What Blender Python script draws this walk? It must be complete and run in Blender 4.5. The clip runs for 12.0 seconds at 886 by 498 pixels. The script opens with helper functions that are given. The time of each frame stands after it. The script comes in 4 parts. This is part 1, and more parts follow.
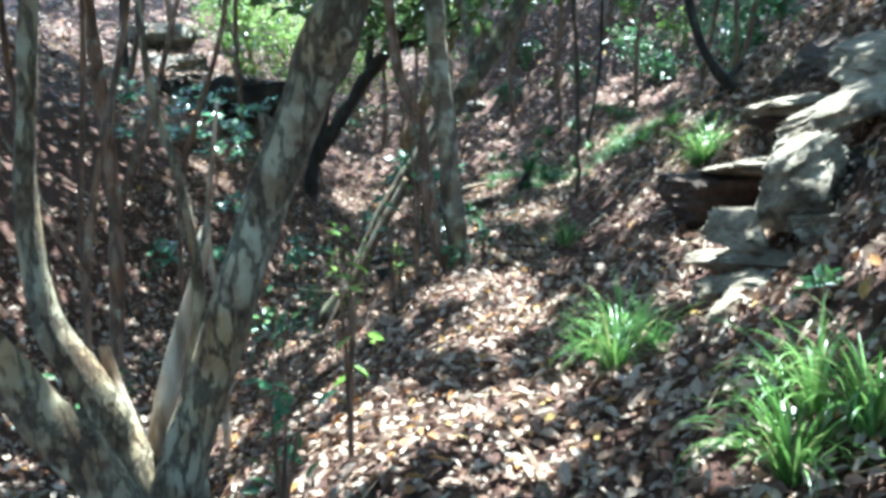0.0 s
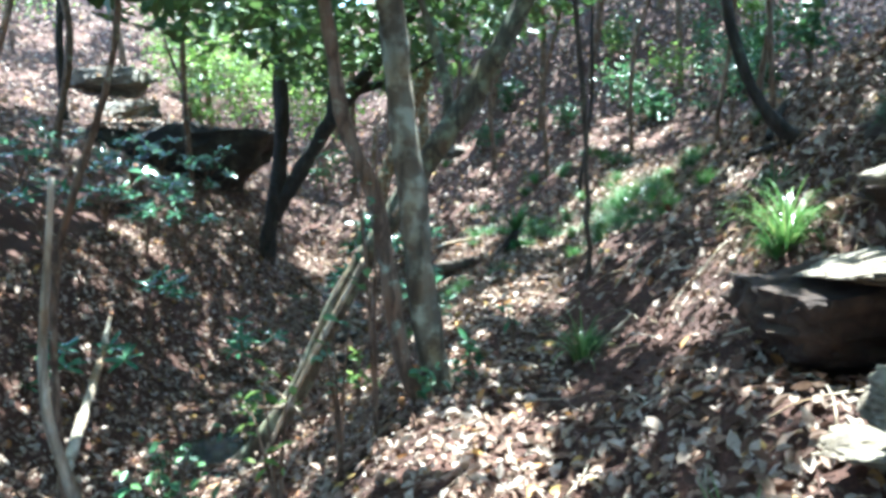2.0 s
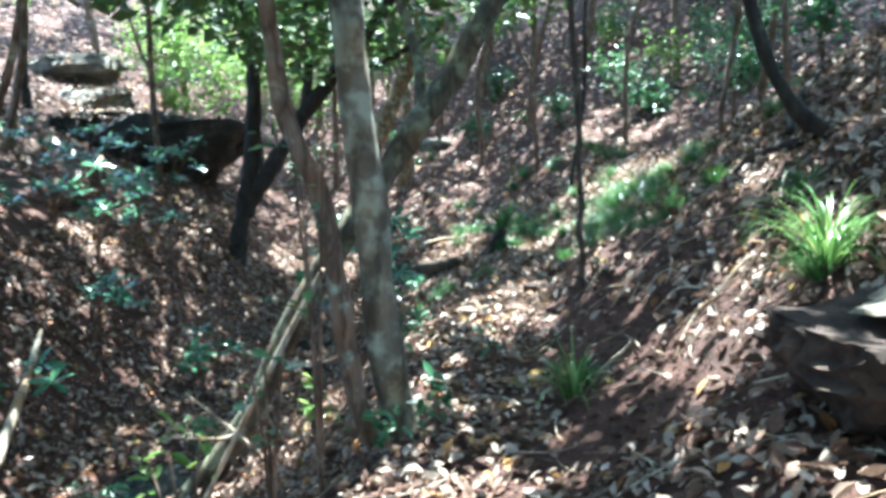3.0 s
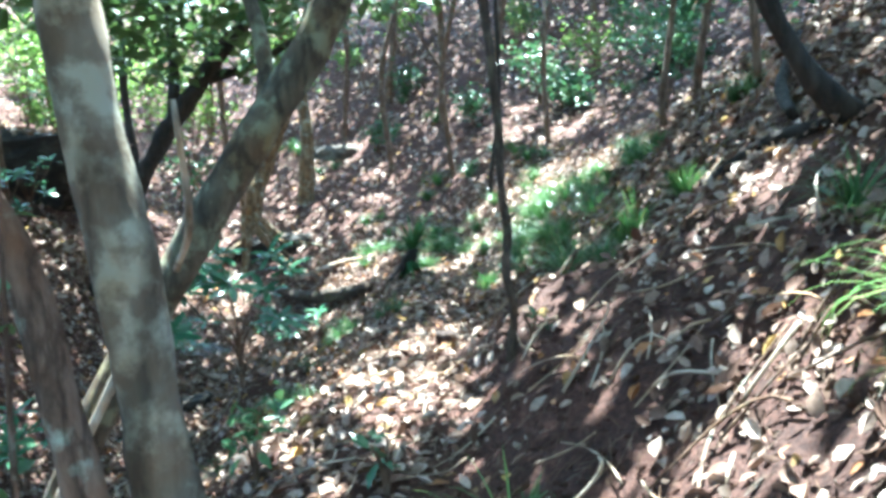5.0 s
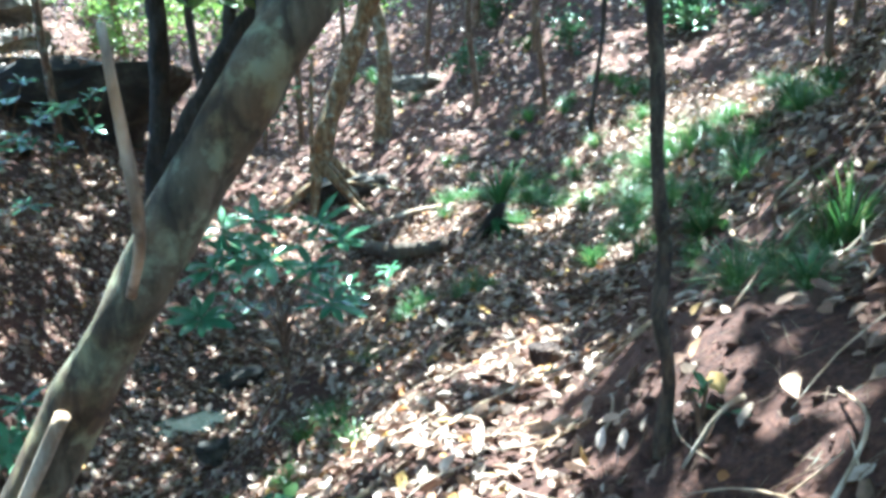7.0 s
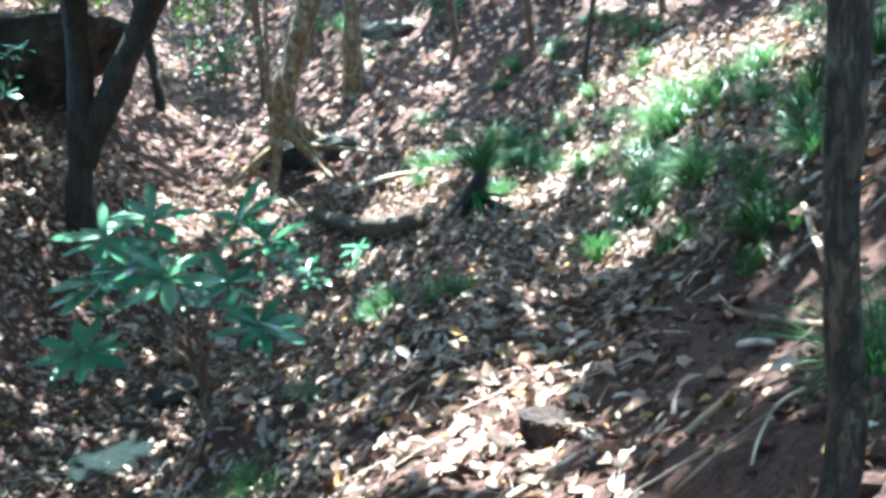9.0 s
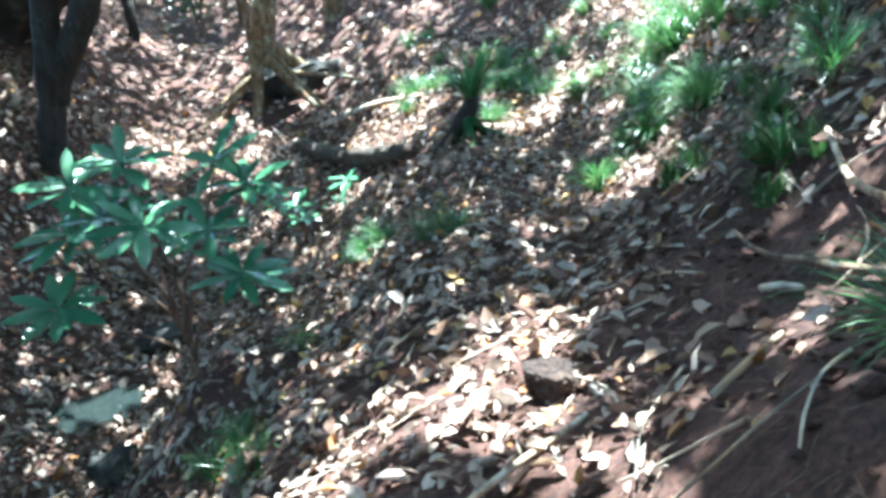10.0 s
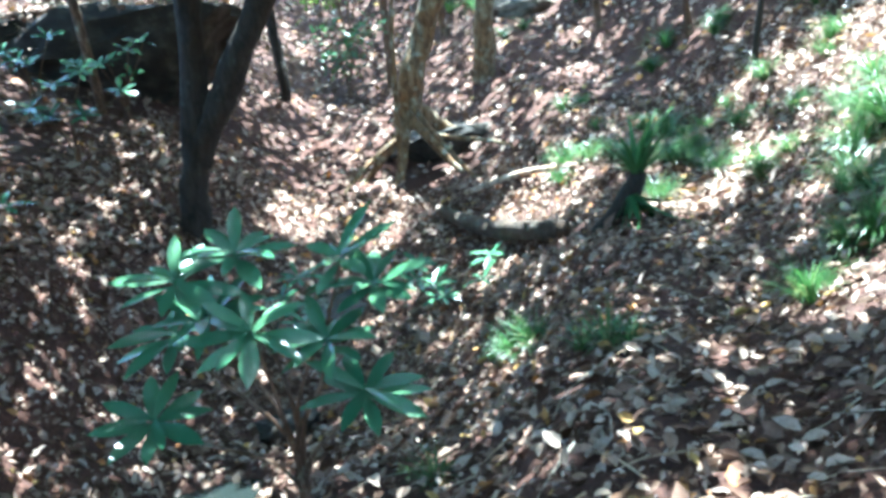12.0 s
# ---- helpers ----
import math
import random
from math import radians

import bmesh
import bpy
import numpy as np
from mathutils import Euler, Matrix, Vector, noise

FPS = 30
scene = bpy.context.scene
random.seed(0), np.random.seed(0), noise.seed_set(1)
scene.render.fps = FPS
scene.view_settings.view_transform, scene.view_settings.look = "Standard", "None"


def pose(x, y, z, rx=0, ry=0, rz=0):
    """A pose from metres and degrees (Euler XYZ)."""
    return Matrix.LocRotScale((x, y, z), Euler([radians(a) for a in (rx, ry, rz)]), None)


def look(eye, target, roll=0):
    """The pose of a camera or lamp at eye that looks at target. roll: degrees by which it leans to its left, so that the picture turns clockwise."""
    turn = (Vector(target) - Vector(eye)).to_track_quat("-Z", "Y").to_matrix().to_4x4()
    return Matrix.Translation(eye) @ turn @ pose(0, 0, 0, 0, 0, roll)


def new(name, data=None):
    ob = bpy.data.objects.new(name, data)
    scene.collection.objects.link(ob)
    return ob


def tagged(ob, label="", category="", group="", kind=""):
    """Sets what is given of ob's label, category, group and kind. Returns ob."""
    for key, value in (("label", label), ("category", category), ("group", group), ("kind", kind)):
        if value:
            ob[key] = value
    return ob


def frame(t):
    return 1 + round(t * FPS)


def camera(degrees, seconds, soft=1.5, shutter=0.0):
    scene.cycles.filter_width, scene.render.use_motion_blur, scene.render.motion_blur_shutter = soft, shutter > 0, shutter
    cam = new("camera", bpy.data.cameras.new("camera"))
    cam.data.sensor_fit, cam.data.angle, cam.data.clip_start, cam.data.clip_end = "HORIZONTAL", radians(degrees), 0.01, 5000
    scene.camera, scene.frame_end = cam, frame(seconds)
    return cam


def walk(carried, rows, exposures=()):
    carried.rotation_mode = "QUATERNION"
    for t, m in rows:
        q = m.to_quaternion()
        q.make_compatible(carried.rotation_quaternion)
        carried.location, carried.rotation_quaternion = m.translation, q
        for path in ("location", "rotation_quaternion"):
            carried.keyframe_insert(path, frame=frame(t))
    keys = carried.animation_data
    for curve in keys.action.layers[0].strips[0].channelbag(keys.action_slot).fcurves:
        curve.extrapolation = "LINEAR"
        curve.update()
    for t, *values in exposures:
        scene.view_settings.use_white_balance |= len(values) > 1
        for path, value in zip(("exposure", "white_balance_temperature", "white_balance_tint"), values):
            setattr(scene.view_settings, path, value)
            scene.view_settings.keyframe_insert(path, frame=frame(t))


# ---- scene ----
cam = camera(56.3, 12.0, soft=3.6)
METRES, EYE, TILT, LEAN, TURN = 9.0, 1.45, -9.0, 0.0, 0.0
ROWS = [
    (0.0, 0.0, 0.0, 0.0, 0.0, 0.0, -0.0),
    (0.5, 0.0015, 0.0667, 0.0159, 2.97, -0.02, -1.73),
    (1.0, -0.0016, 0.1225, 0.0284, 4.24, -0.48, 0.94),
    (1.5, 0.0034, 0.1762, 0.0452, 3.93, 3.48, -1.28),
    (2.0, 0.0092, 0.2284, 0.0569, -1.33, 2.66, 1.09),
    (2.5, 0.0235, 0.2762, 0.0681, -0.48, 0.73, 0.94),
    (3.0, 0.0283, 0.3279, 0.0747, -1.93, 2.09, 0.94),
    (5.0, 0.0683, 0.5348, 0.1082, -7.13, 2.19, 4.25),
    (5.5, 0.0828, 0.5839, 0.1236, -4.61, 2.78, 4.41),
    (6.0, 0.0851, 0.6236, 0.1347, -2.2, 4.54, 1.89),
    (6.5, 0.0806, 0.6637, 0.142, -1.81, 0.9, 4.44),
    (7.0, 0.0839, 0.7084, 0.1467, -1.29, -2.43, 3.04),
    (9.0, 0.1063, 0.8659, 0.1689, -2.12, -6.0, 4.6),
    (9.5, 0.1089, 0.8825, 0.1722, -1.03, -8.67, 5.11),
    (10.0, 0.1074, 0.8956, 0.1736, -2.96, -11.46, 6.45),
    (10.5, 0.1016, 0.9152, 0.1737, 0.5, -10.0, 3.26),
    (11.0, 0.0941, 0.9409, 0.1763, 1.68, -7.54, 4.02),
    (11.5, 0.0965, 0.9645, 0.1834, 1.72, -5.06, 5.38),
    (12.0, 0.0985, 0.985, 0.187, 6.9, -6.6, 5.4),
]
walk(cam, [(t, pose(0, 0, EYE, TILT, LEAN, TURN) @ pose(METRES * x, METRES * y, METRES * z, 90 + pitch, roll, yaw)) for t, x, y, z, yaw, pitch, roll in ROWS],
     exposures=[(t, e, k, -5) for t, e, k in ((0.0, 3.3, 5250), (1.5, 3.45, 5270), (3.0, 3.55, 5270), (5.0, 3.92, 5250), (7.0, 3.85, 5180), (12.0, 3.95, 5080))])

# ---- light ----
SUN_WAY = Vector((0.10, 0.30, 0.95)).normalized()
world = bpy.data.worlds.new("sky")
scene.world = world
world.use_nodes = True
sky = world.node_tree.nodes.new("ShaderNodeTexSky")
sky.sky_type, sky.sun_disc = "NISHITA", False
sky.sun_elevation = math.asin(SUN_WAY.z)
sky.sun_rotation = math.atan2(SUN_WAY.x, SUN_WAY.y)
back = world.node_tree.nodes["Background"]
back.inputs["Strength"].default_value = 0.12
world.node_tree.links.new(sky.outputs[0], back.inputs[0])
sun = new("sun", bpy.data.lights.new("sun", "SUN"))
sun.data.energy, sun.data.angle, sun.data.color = 4.1, radians(0.55), (1.0, 0.96, 0.9)
sun.matrix_world = look(SUN_WAY * 60, (0, 0, 0))


# ---- the lie of the land ----
TRAIL_Y = (-8, 0, 3, 6, 8, 11, 14, 18, 22, 28, 45)
TRAIL_X = (-0.3, 0.0, 0.12, 0.35, 0.72, 1.22, 1.75, 1.95, 1.2, -0.5, -3)
LEVEL_Y = (-8, 0, 3, 5.6, 7.2, 9.2, 11.2, 14.3, 16, 18, 21, 25, 32, 45, 90)
LEVEL_Z = (-0.4, 0.0, 0.0, 0.07, 0.24, 0.38, 0.26, 0.18, 0.12, 0.22, 0.75, 1.7, 4.6, 9.5, 15)
SIDE_U = (-60, -12, -7, -5, -4.1, -3.6, -2.4, -1.9, -1.3, -0.85, -0.35, 0.4, 0.9, 1.3, 1.6, 3, 8, 60)
SIDE_Z = (11, 4.6, 1.4, 0.1, -1.0, -1.25, -1.25, -1.1, -0.7, -0.31, 0.0, 0.0, 0.28, 0.68, 0.98, 2.1, 5.3, 34)


# Pools in the stream bed: place, half sizes, turn.
POOLS = ((-1.45, 13.45, 0.42, 0.3, 15), (-1.4, 16.9, 0.36, 0.5, 30), (-1.85, 9.5, 0.32, 0.55, -20))


def smooth(v, xs, zs, w):
    """Straight pieces through the points, rounded over w metres."""
    return sum(k * np.interp(v + o * w, xs, zs) for o, k in ((-1, 0.15), (-0.5, 0.22), (0, 0.26), (0.5, 0.22), (1, 0.15)))


def trail(y):
    return smooth(y, TRAIL_Y, TRAIL_X, 1.2)


def lie(x, y):
    """The height of the ground at x, y, without its fine roughness."""
    x, y = np.asarray(x, float), np.asarray(y, float)
    side = smooth(x - trail(y), SIDE_U, SIDE_Z, 0.22)
    flat = np.interp(y, (15, 22), (1.0, 0.55))
    z = smooth(y, LEVEL_Y, LEVEL_Z, 0.8) + np.where(side < 0, side * flat, side * np.interp(y, (12, 15, 24), (1, 0.8, 0.6)))
    z = z + 0.05 * np.sin(1.7 * x + 0.9 * y) * np.sin(1.3 * y - 0.7 * x + 1) + 0.022 * np.sin(5.1 * x + 2.3) * np.sin(4.3 * y + x)
    z = z - 0.3 * np.exp(-((x - 1.75) / 0.42) ** 2 - ((y - 4.45) / 0.75) ** 4)
    z = z + 0.3 * np.exp(-((x - 1.68) / 0.42) ** 2 - ((y - 9.2) / 1.1) ** 2)
    z = z + 0.4 * np.exp(-((x + 0.25) / 0.45) ** 2 - ((y - 12.35) / 0.6) ** 2)
    for px, py, pa, pb, turn in POOLS:
        z = z - 0.13 * np.exp(-(((x - px) ** 2 + (y - py) ** 2) / (0.9 * max(pa, pb)) ** 2) ** 2)
    z = z - 0.6 * np.exp(-((x - 2.1) / 0.38) ** 2 - ((y - 5.6) / 0.5) ** 2)
    return z
# ---- end of the land ----


# ---- materials ----
def node_mat(name):
    m = bpy.data.materials.new(name)
    m.use_nodes = True
    nt = m.node_tree
    return m, nt, nt.nodes["Principled BSDF"]


def add(nt, kind, **values):
    n = nt.nodes.new(kind)
    for k, v in values.items():
        n.inputs[k].default_value = v
    return n


def ramp(nt, fac, stops):
    r = nt.nodes.new("ShaderNodeValToRGB")
    e = r.color_ramp.elements
    while len(e) < len(stops):
        e.new(0.5)
    for k, (p, c) in zip(e, stops):
        k.position, k.color = p, (*c, 1)
    nt.links.new(fac, r.inputs[0])
    return r


def coords(nt, stretch=(1, 1, 1)):
    c, m = nt.nodes.new("ShaderNodeTexCoord"), nt.nodes.new("ShaderNodeMapping")
    m.inputs["Scale"].default_value = stretch
    nt.links.new(c.outputs["Object"], m.inputs[0])
    return m.outputs[0]


def noise_at(nt, where, scale, detail=6.0, rough=0.6):
    n = add(nt, "ShaderNodeTexNoise", Scale=scale, Detail=detail, Roughness=rough)
    nt.links.new(where, n.inputs["Vector"])
    return n


def mixed(nt, fac, a, b, blend="MIX"):
    m = nt.nodes.new("ShaderNodeMix")
    m.data_type, m.blend_type = "RGBA", blend
    for socket, v in ((m.inputs[0], fac), (m.inputs[6], a), (m.inputs[7], b)):
        if isinstance(v, (int, float)):
            socket.default_value = v
        elif isinstance(v, tuple):
            socket.default_value = (*v, 1)
        else:
            nt.links.new(v, socket)
    return m.outputs[2]


def relief(nt, bsdf, height, strength, distance):
    b = add(nt, "ShaderNodeBump", Strength=strength, Distance=distance)
    nt.links.new(height, b.inputs["Height"])
    nt.links.new(b.outputs[0], bsdf.inputs["Normal"])


def soil_mat():
    m, nt, b = node_mat("forest_soil")
    w = coords(nt)
    fine, broad = noise_at(nt, w, 38, 8, 0.7), noise_at(nt, w, 1.3, 5)
    crumbs = add(nt, "ShaderNodeTexVoronoi", Scale=70.0)
    nt.links.new(w, crumbs.inputs["Vector"])
    c1 = ramp(nt, fine.outputs[0], [(0.28, (0.02, 0.01, 0.006)), (0.5, (0.078, 0.034, 0.021)), (0.72, (0.17, 0.085, 0.056))])
    c2 = ramp(nt, broad.outputs[0], [(0.35, (0.65, 0.6, 0.6)), (0.65, (1.1, 1.0, 0.95))])
    nt.links.new(mixed(nt, 1.0, c1.outputs[0], c2.outputs[0], "MULTIPLY"), b.inputs["Base Color"])
    b.inputs["Roughness"].default_value = 0.95
    h = mixed(nt, 0.12, fine.outputs[0], crumbs.outputs[0])
    relief(nt, b, h, 1.0, 0.035)
    return m


def bark_mat(name, dark, mid, pale, lichen=(0.36, 0.4, 0.33), cover=0.45, crack=9.0, depth=0.012):
    m, nt, b = node_mat(name)
    w = coords(nt, (1, 1, 0.28))
    plain = coords(nt)
    grain, broad = noise_at(nt, w, crack * 2.2, 8, 0.65), noise_at(nt, plain, 3.2, 4)
    cracks = add(nt, "ShaderNodeTexVoronoi", Scale=crack)
    cracks.feature = "DISTANCE_TO_EDGE"
    warp = mixed(nt, 0.12, w, grain.outputs["Color"], "ADD")
    nt.links.new(warp, cracks.inputs["Vector"])
    edge = ramp(nt, cracks.outputs[0], [(0.0, (0.22, 0.19, 0.16)), (0.13, (1, 1, 1))])
    c = ramp(nt, grain.outputs[0], [(0.3, dark), (0.5, mid), (0.72, pale)])
    spots = noise_at(nt, plain, 7.5, 7, 0.6)
    s = ramp(nt, spots.outputs[0], [(cover, (0, 0, 0)), (cover + 0.12, (1, 1, 1))])
    tone = ramp(nt, broad.outputs[0], [(0.36, (0.85, 0.62, 0.42)), (0.6, (1.05, 1.04, 1.0))])
    col = mixed(nt, s.outputs[0], lichen, c.outputs[0])
    col = mixed(nt, 1.0, col, tone.outputs[0], "MULTIPLY")
    nt.links.new(mixed(nt, 0.75, col, edge.outputs[0], "MULTIPLY"), b.inputs["Base Color"])
    b.inputs["Roughness"].default_value = 0.9
    relief(nt, b, mixed(nt, 0.55, grain.outputs[0], edge.outputs[0]), 0.9, depth)
    return m


def rock_mat(name, dark, mid, pale):
    m, nt, b = node_mat(name)
    w = coords(nt)
    fine, broad, band = noise_at(nt, w, 26, 9, 0.68), noise_at(nt, w, 3.1, 5), noise_at(nt, coords(nt, (1, 1, 5)), 2.6, 6)
    c = ramp(nt, broad.outputs[0], [(0.32, dark), (0.5, mid), (0.68, pale)])
    f = ramp(nt, fine.outputs[0], [(0.3, (0.55, 0.52, 0.5)), (0.6, (1.05, 1.03, 1.0))])
    r = ramp(nt, band.outputs[0], [(0.4, (0.8, 0.72, 0.64)), (0.6, (1.05, 1.05, 1.05))])
    col = mixed(nt, 1.0, mixed(nt, 1.0, c.outputs[0], f.outputs[0], "MULTIPLY"), r.outputs[0], "MULTIPLY")
    nt.links.new(col, b.inputs["Base Color"])
    b.inputs["Roughness"].default_value = 0.88
    relief(nt, b, mixed(nt, 0.5, fine.outputs[0], broad.outputs[0]), 1.0, 0.07)
    return m


def leaf_mat(name, stops, glow=0.3, rough=0.5, single=False):
    """Leaves that differ one from another; glow is the share of light that passes through."""
    m, nt, b = node_mat(name)
    if single:
        rnd = nt.nodes.new("ShaderNodeObjectInfo").outputs["Random"]
    else:
        rnd = nt.nodes.new("ShaderNodeNewGeometry").outputs["Random Per Island"]
    c = ramp(nt, rnd, stops)
    n = noise_at(nt, coords(nt), 60, 4)
    v = ramp(nt, n.outputs[0], [(0.3, (0.7, 0.68, 0.66)), (0.65, (1.1, 1.1, 1.08))])
    col = mixed(nt, 1.0, c.outputs[0], v.outputs[0], "MULTIPLY")
    nt.links.new(col, b.inputs["Base Color"])
    b.inputs["Roughness"].default_value = rough
    b.inputs["Specular IOR Level"].default_value = 0.2 if rough > 0.5 else 0.5
    t = nt.nodes.new("ShaderNodeBsdfTranslucent")
    nt.links.new(col, t.inputs["Color"])
    mx = nt.nodes.new("ShaderNodeMixShader")
    mx.inputs[0].default_value = glow
    nt.links.new(b.outputs[0], mx.inputs[1])
    nt.links.new(t.outputs[0], mx.inputs[2])
    nt.links.new(mx.outputs[0], nt.nodes["Material Output"].inputs["Surface"])
    return m


def water_mat():
    m, nt, b = node_mat("still_water")
    b.inputs["Base Color"].default_value = (0.012, 0.016, 0.014, 1)
    b.inputs["Roughness"].default_value = 0.03
    b.inputs["IOR"].default_value = 1.33
    n = noise_at(nt, coords(nt), 9, 4)
    relief(nt, b, n.outputs[0], 1.0, 0.06)
    return m


SOIL = soil_mat()
BARK_PALE = bark_mat("lichened_bark", (0.12, 0.085, 0.05), (0.19, 0.145, 0.09), (0.27, 0.22, 0.145), lichen=(0.34, 0.31, 0.215), cover=0.47, crack=15.0, depth=0.04)
BARK_MOSS = bark_mat("mossy_olive_bark", (0.04, 0.034, 0.022), (0.09, 0.078, 0.052), (0.15, 0.135, 0.095), lichen=(0.2, 0.22, 0.15), cover=0.4, crack=6.0, depth=0.006)
BARK_GREY = bark_mat("smooth_grey_bark", (0.075, 0.062, 0.042), (0.135, 0.115, 0.082), (0.2, 0.175, 0.135), lichen=(0.31, 0.31, 0.245), cover=0.42, crack=3.5, depth=0.004)
BARK_BROWN = bark_mat("brown_bark", (0.09, 0.06, 0.04), (0.17, 0.115, 0.08), (0.25, 0.18, 0.13), cover=0.3)
# Dark bark brought near black; shade on the trunks is part of this colour.
BARK_DARK = bark_mat("shaded_dark_bark", (0.012, 0.01, 0.008), (0.028, 0.023, 0.018), (0.05, 0.042, 0.034), lichen=(0.06, 0.065, 0.05), cover=0.3)
BARK_OCHRE = bark_mat("ochre_bark", (0.12, 0.085, 0.045), (0.21, 0.155, 0.085), (0.29, 0.235, 0.15), cover=0.36)
BARK_SAPLING = bark_mat("ridged_dark_brown_bark", (0.03, 0.022, 0.015), (0.075, 0.055, 0.038), (0.13, 0.1, 0.075), lichen=(0.12, 0.125, 0.09), cover=0.36, crack=22.0, depth=0.012)
DEAD_WOOD = bark_mat("bleached_dead_wood", (0.3, 0.25, 0.19), (0.45, 0.39, 0.31), (0.58, 0.52, 0.43), lichen=(0.4, 0.36, 0.3), cover=0.3, crack=5.0, depth=0.004)
# Pale stone, lightened in colour for sunlit tops.
ROCK_PALE = rock_mat("pale_sunlit_rock", (0.12, 0.1, 0.075), (0.27, 0.235, 0.18), (0.42, 0.385, 0.31))
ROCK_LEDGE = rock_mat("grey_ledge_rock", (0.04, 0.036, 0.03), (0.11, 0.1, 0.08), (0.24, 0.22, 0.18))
# Brown stone, darkened in colour for faces and hollows in shade.
ROCK_BROWN = rock_mat("shaded_brown_rock", (0.022, 0.012, 0.008), (0.055, 0.03, 0.019), (0.12, 0.08, 0.055))
# Mossy rock taken to near black, so its colour carries the undercuts' shade.
ROCK_DARK = rock_mat("mossy_shaded_rock", (0.012, 0.012, 0.01), (0.032, 0.03, 0.024), (0.09, 0.083, 0.068))
LITTER = leaf_mat("dry_leaves", [(0.0, (0.07, 0.038, 0.026)), (0.25, (0.16, 0.092, 0.064)), (0.5, (0.28, 0.195, 0.145)), (0.75, (0.4, 0.315, 0.25)), (0.93, (0.47, 0.38, 0.32)), (0.965, (0.36, 0.16, 0.06)), (1.0, (0.4, 0.28, 0.1))], 0.12, 0.75)
LEAF_ONE = leaf_mat("fallen_leaf_tones", [(0.0, (0.24, 0.16, 0.11)), (0.45, (0.2, 0.115, 0.07)), (0.62, (0.4, 0.28, 0.09)), (0.72, (0.3, 0.14, 0.05)), (1.0, (0.36, 0.28, 0.21))], 0.12, 0.7, True)
GRASS = leaf_mat("grass_green", [(0.0, (0.04, 0.11, 0.03)), (0.5, (0.065, 0.155, 0.04)), (0.9, (0.11, 0.2, 0.06)), (1.0, (0.34, 0.3, 0.12))], 0.3, 0.35)
BLADE = leaf_mat("blade_green", [(0.0, (0.07, 0.15, 0.035)), (0.5, (0.11, 0.21, 0.05)), (0.88, (0.18, 0.28, 0.08)), (1.0, (0.36, 0.32, 0.13))], 0.3, 0.3, True)
RHODO = leaf_mat("leathery_green", [(0.0, (0.045, 0.125, 0.06)), (1.0, (0.095, 0.2, 0.1))], 0.15, 0.22, True)
SHRUB = leaf_mat("shrub_green", [(0.0, (0.04, 0.11, 0.05)), (0.6, (0.075, 0.17, 0.07)), (1.0, (0.13, 0.23, 0.08))], 0.3, 0.35)
BRIGHT = leaf_mat("young_green", [(0.0, (0.12, 0.22, 0.04)), (0.6, (0.2, 0.32, 0.07)), (1.0, (0.32, 0.42, 0.12))], 0.5, 0.45)
CANOPY = leaf_mat("canopy_green", [(0.0, (0.05, 0.1, 0.03)), (1.0, (0.11, 0.18, 0.05))], 0.3, 0.45)
FERN = leaf_mat("dark_strap_green", [(0.0, (0.03, 0.09, 0.03)), (1.0, (0.085, 0.18, 0.055))], 0.15, 0.65)
WATER = water_mat()


# ---- building ----
rng = np.random.default_rng(7)
random.seed(11)


def mesh_from(name, verts, faces, material, soft=True):
    me = bpy.data.meshes.new(name)
    me.from_pydata([tuple(v) for v in verts] if not isinstance(verts, np.ndarray) else verts.tolist(), [], faces if isinstance(faces, list) else faces.tolist())
    me.materials.append(material)
    if soft:
        me.shade_smooth()
    return me


def part(name, me, parent, label="", at=None):
    ob = new(name, me)
    ob.parent = parent
    if at is not None:
        ob.matrix_basis = at
    if label:
        ob["label"] = label
    return ob


def thing(name, x, y, z, label, category, group="", kind=""):
    ob = new(name)
    ob.empty_display_size = 0.1
    ob.location = (x, y, z)
    return tagged(ob, label, category, group, kind)


def curve_points(pts, step=0.06):
    """A smooth line through the points, with its radius as fourth number."""
    p = np.array(pts, float)
    p = np.vstack([2 * p[0] - p[1], p, 2 * p[-1] - p[-2]])
    out = []
    for k in range(1, len(p) - 2):
        a, b, c, d = p[k - 1:k + 3]
        n = max(2, int(np.linalg.norm(c[:3] - b[:3]) / step))
        for s in np.arange(n) / n:
            out.append(0.5 * (2 * b + (c - a) * s + (2 * a - 5 * b + 4 * c - d) * s * s + (3 * b - a - 3 * c + d) * s ** 3))
    out.append(p[-2])
    return np.array(out)


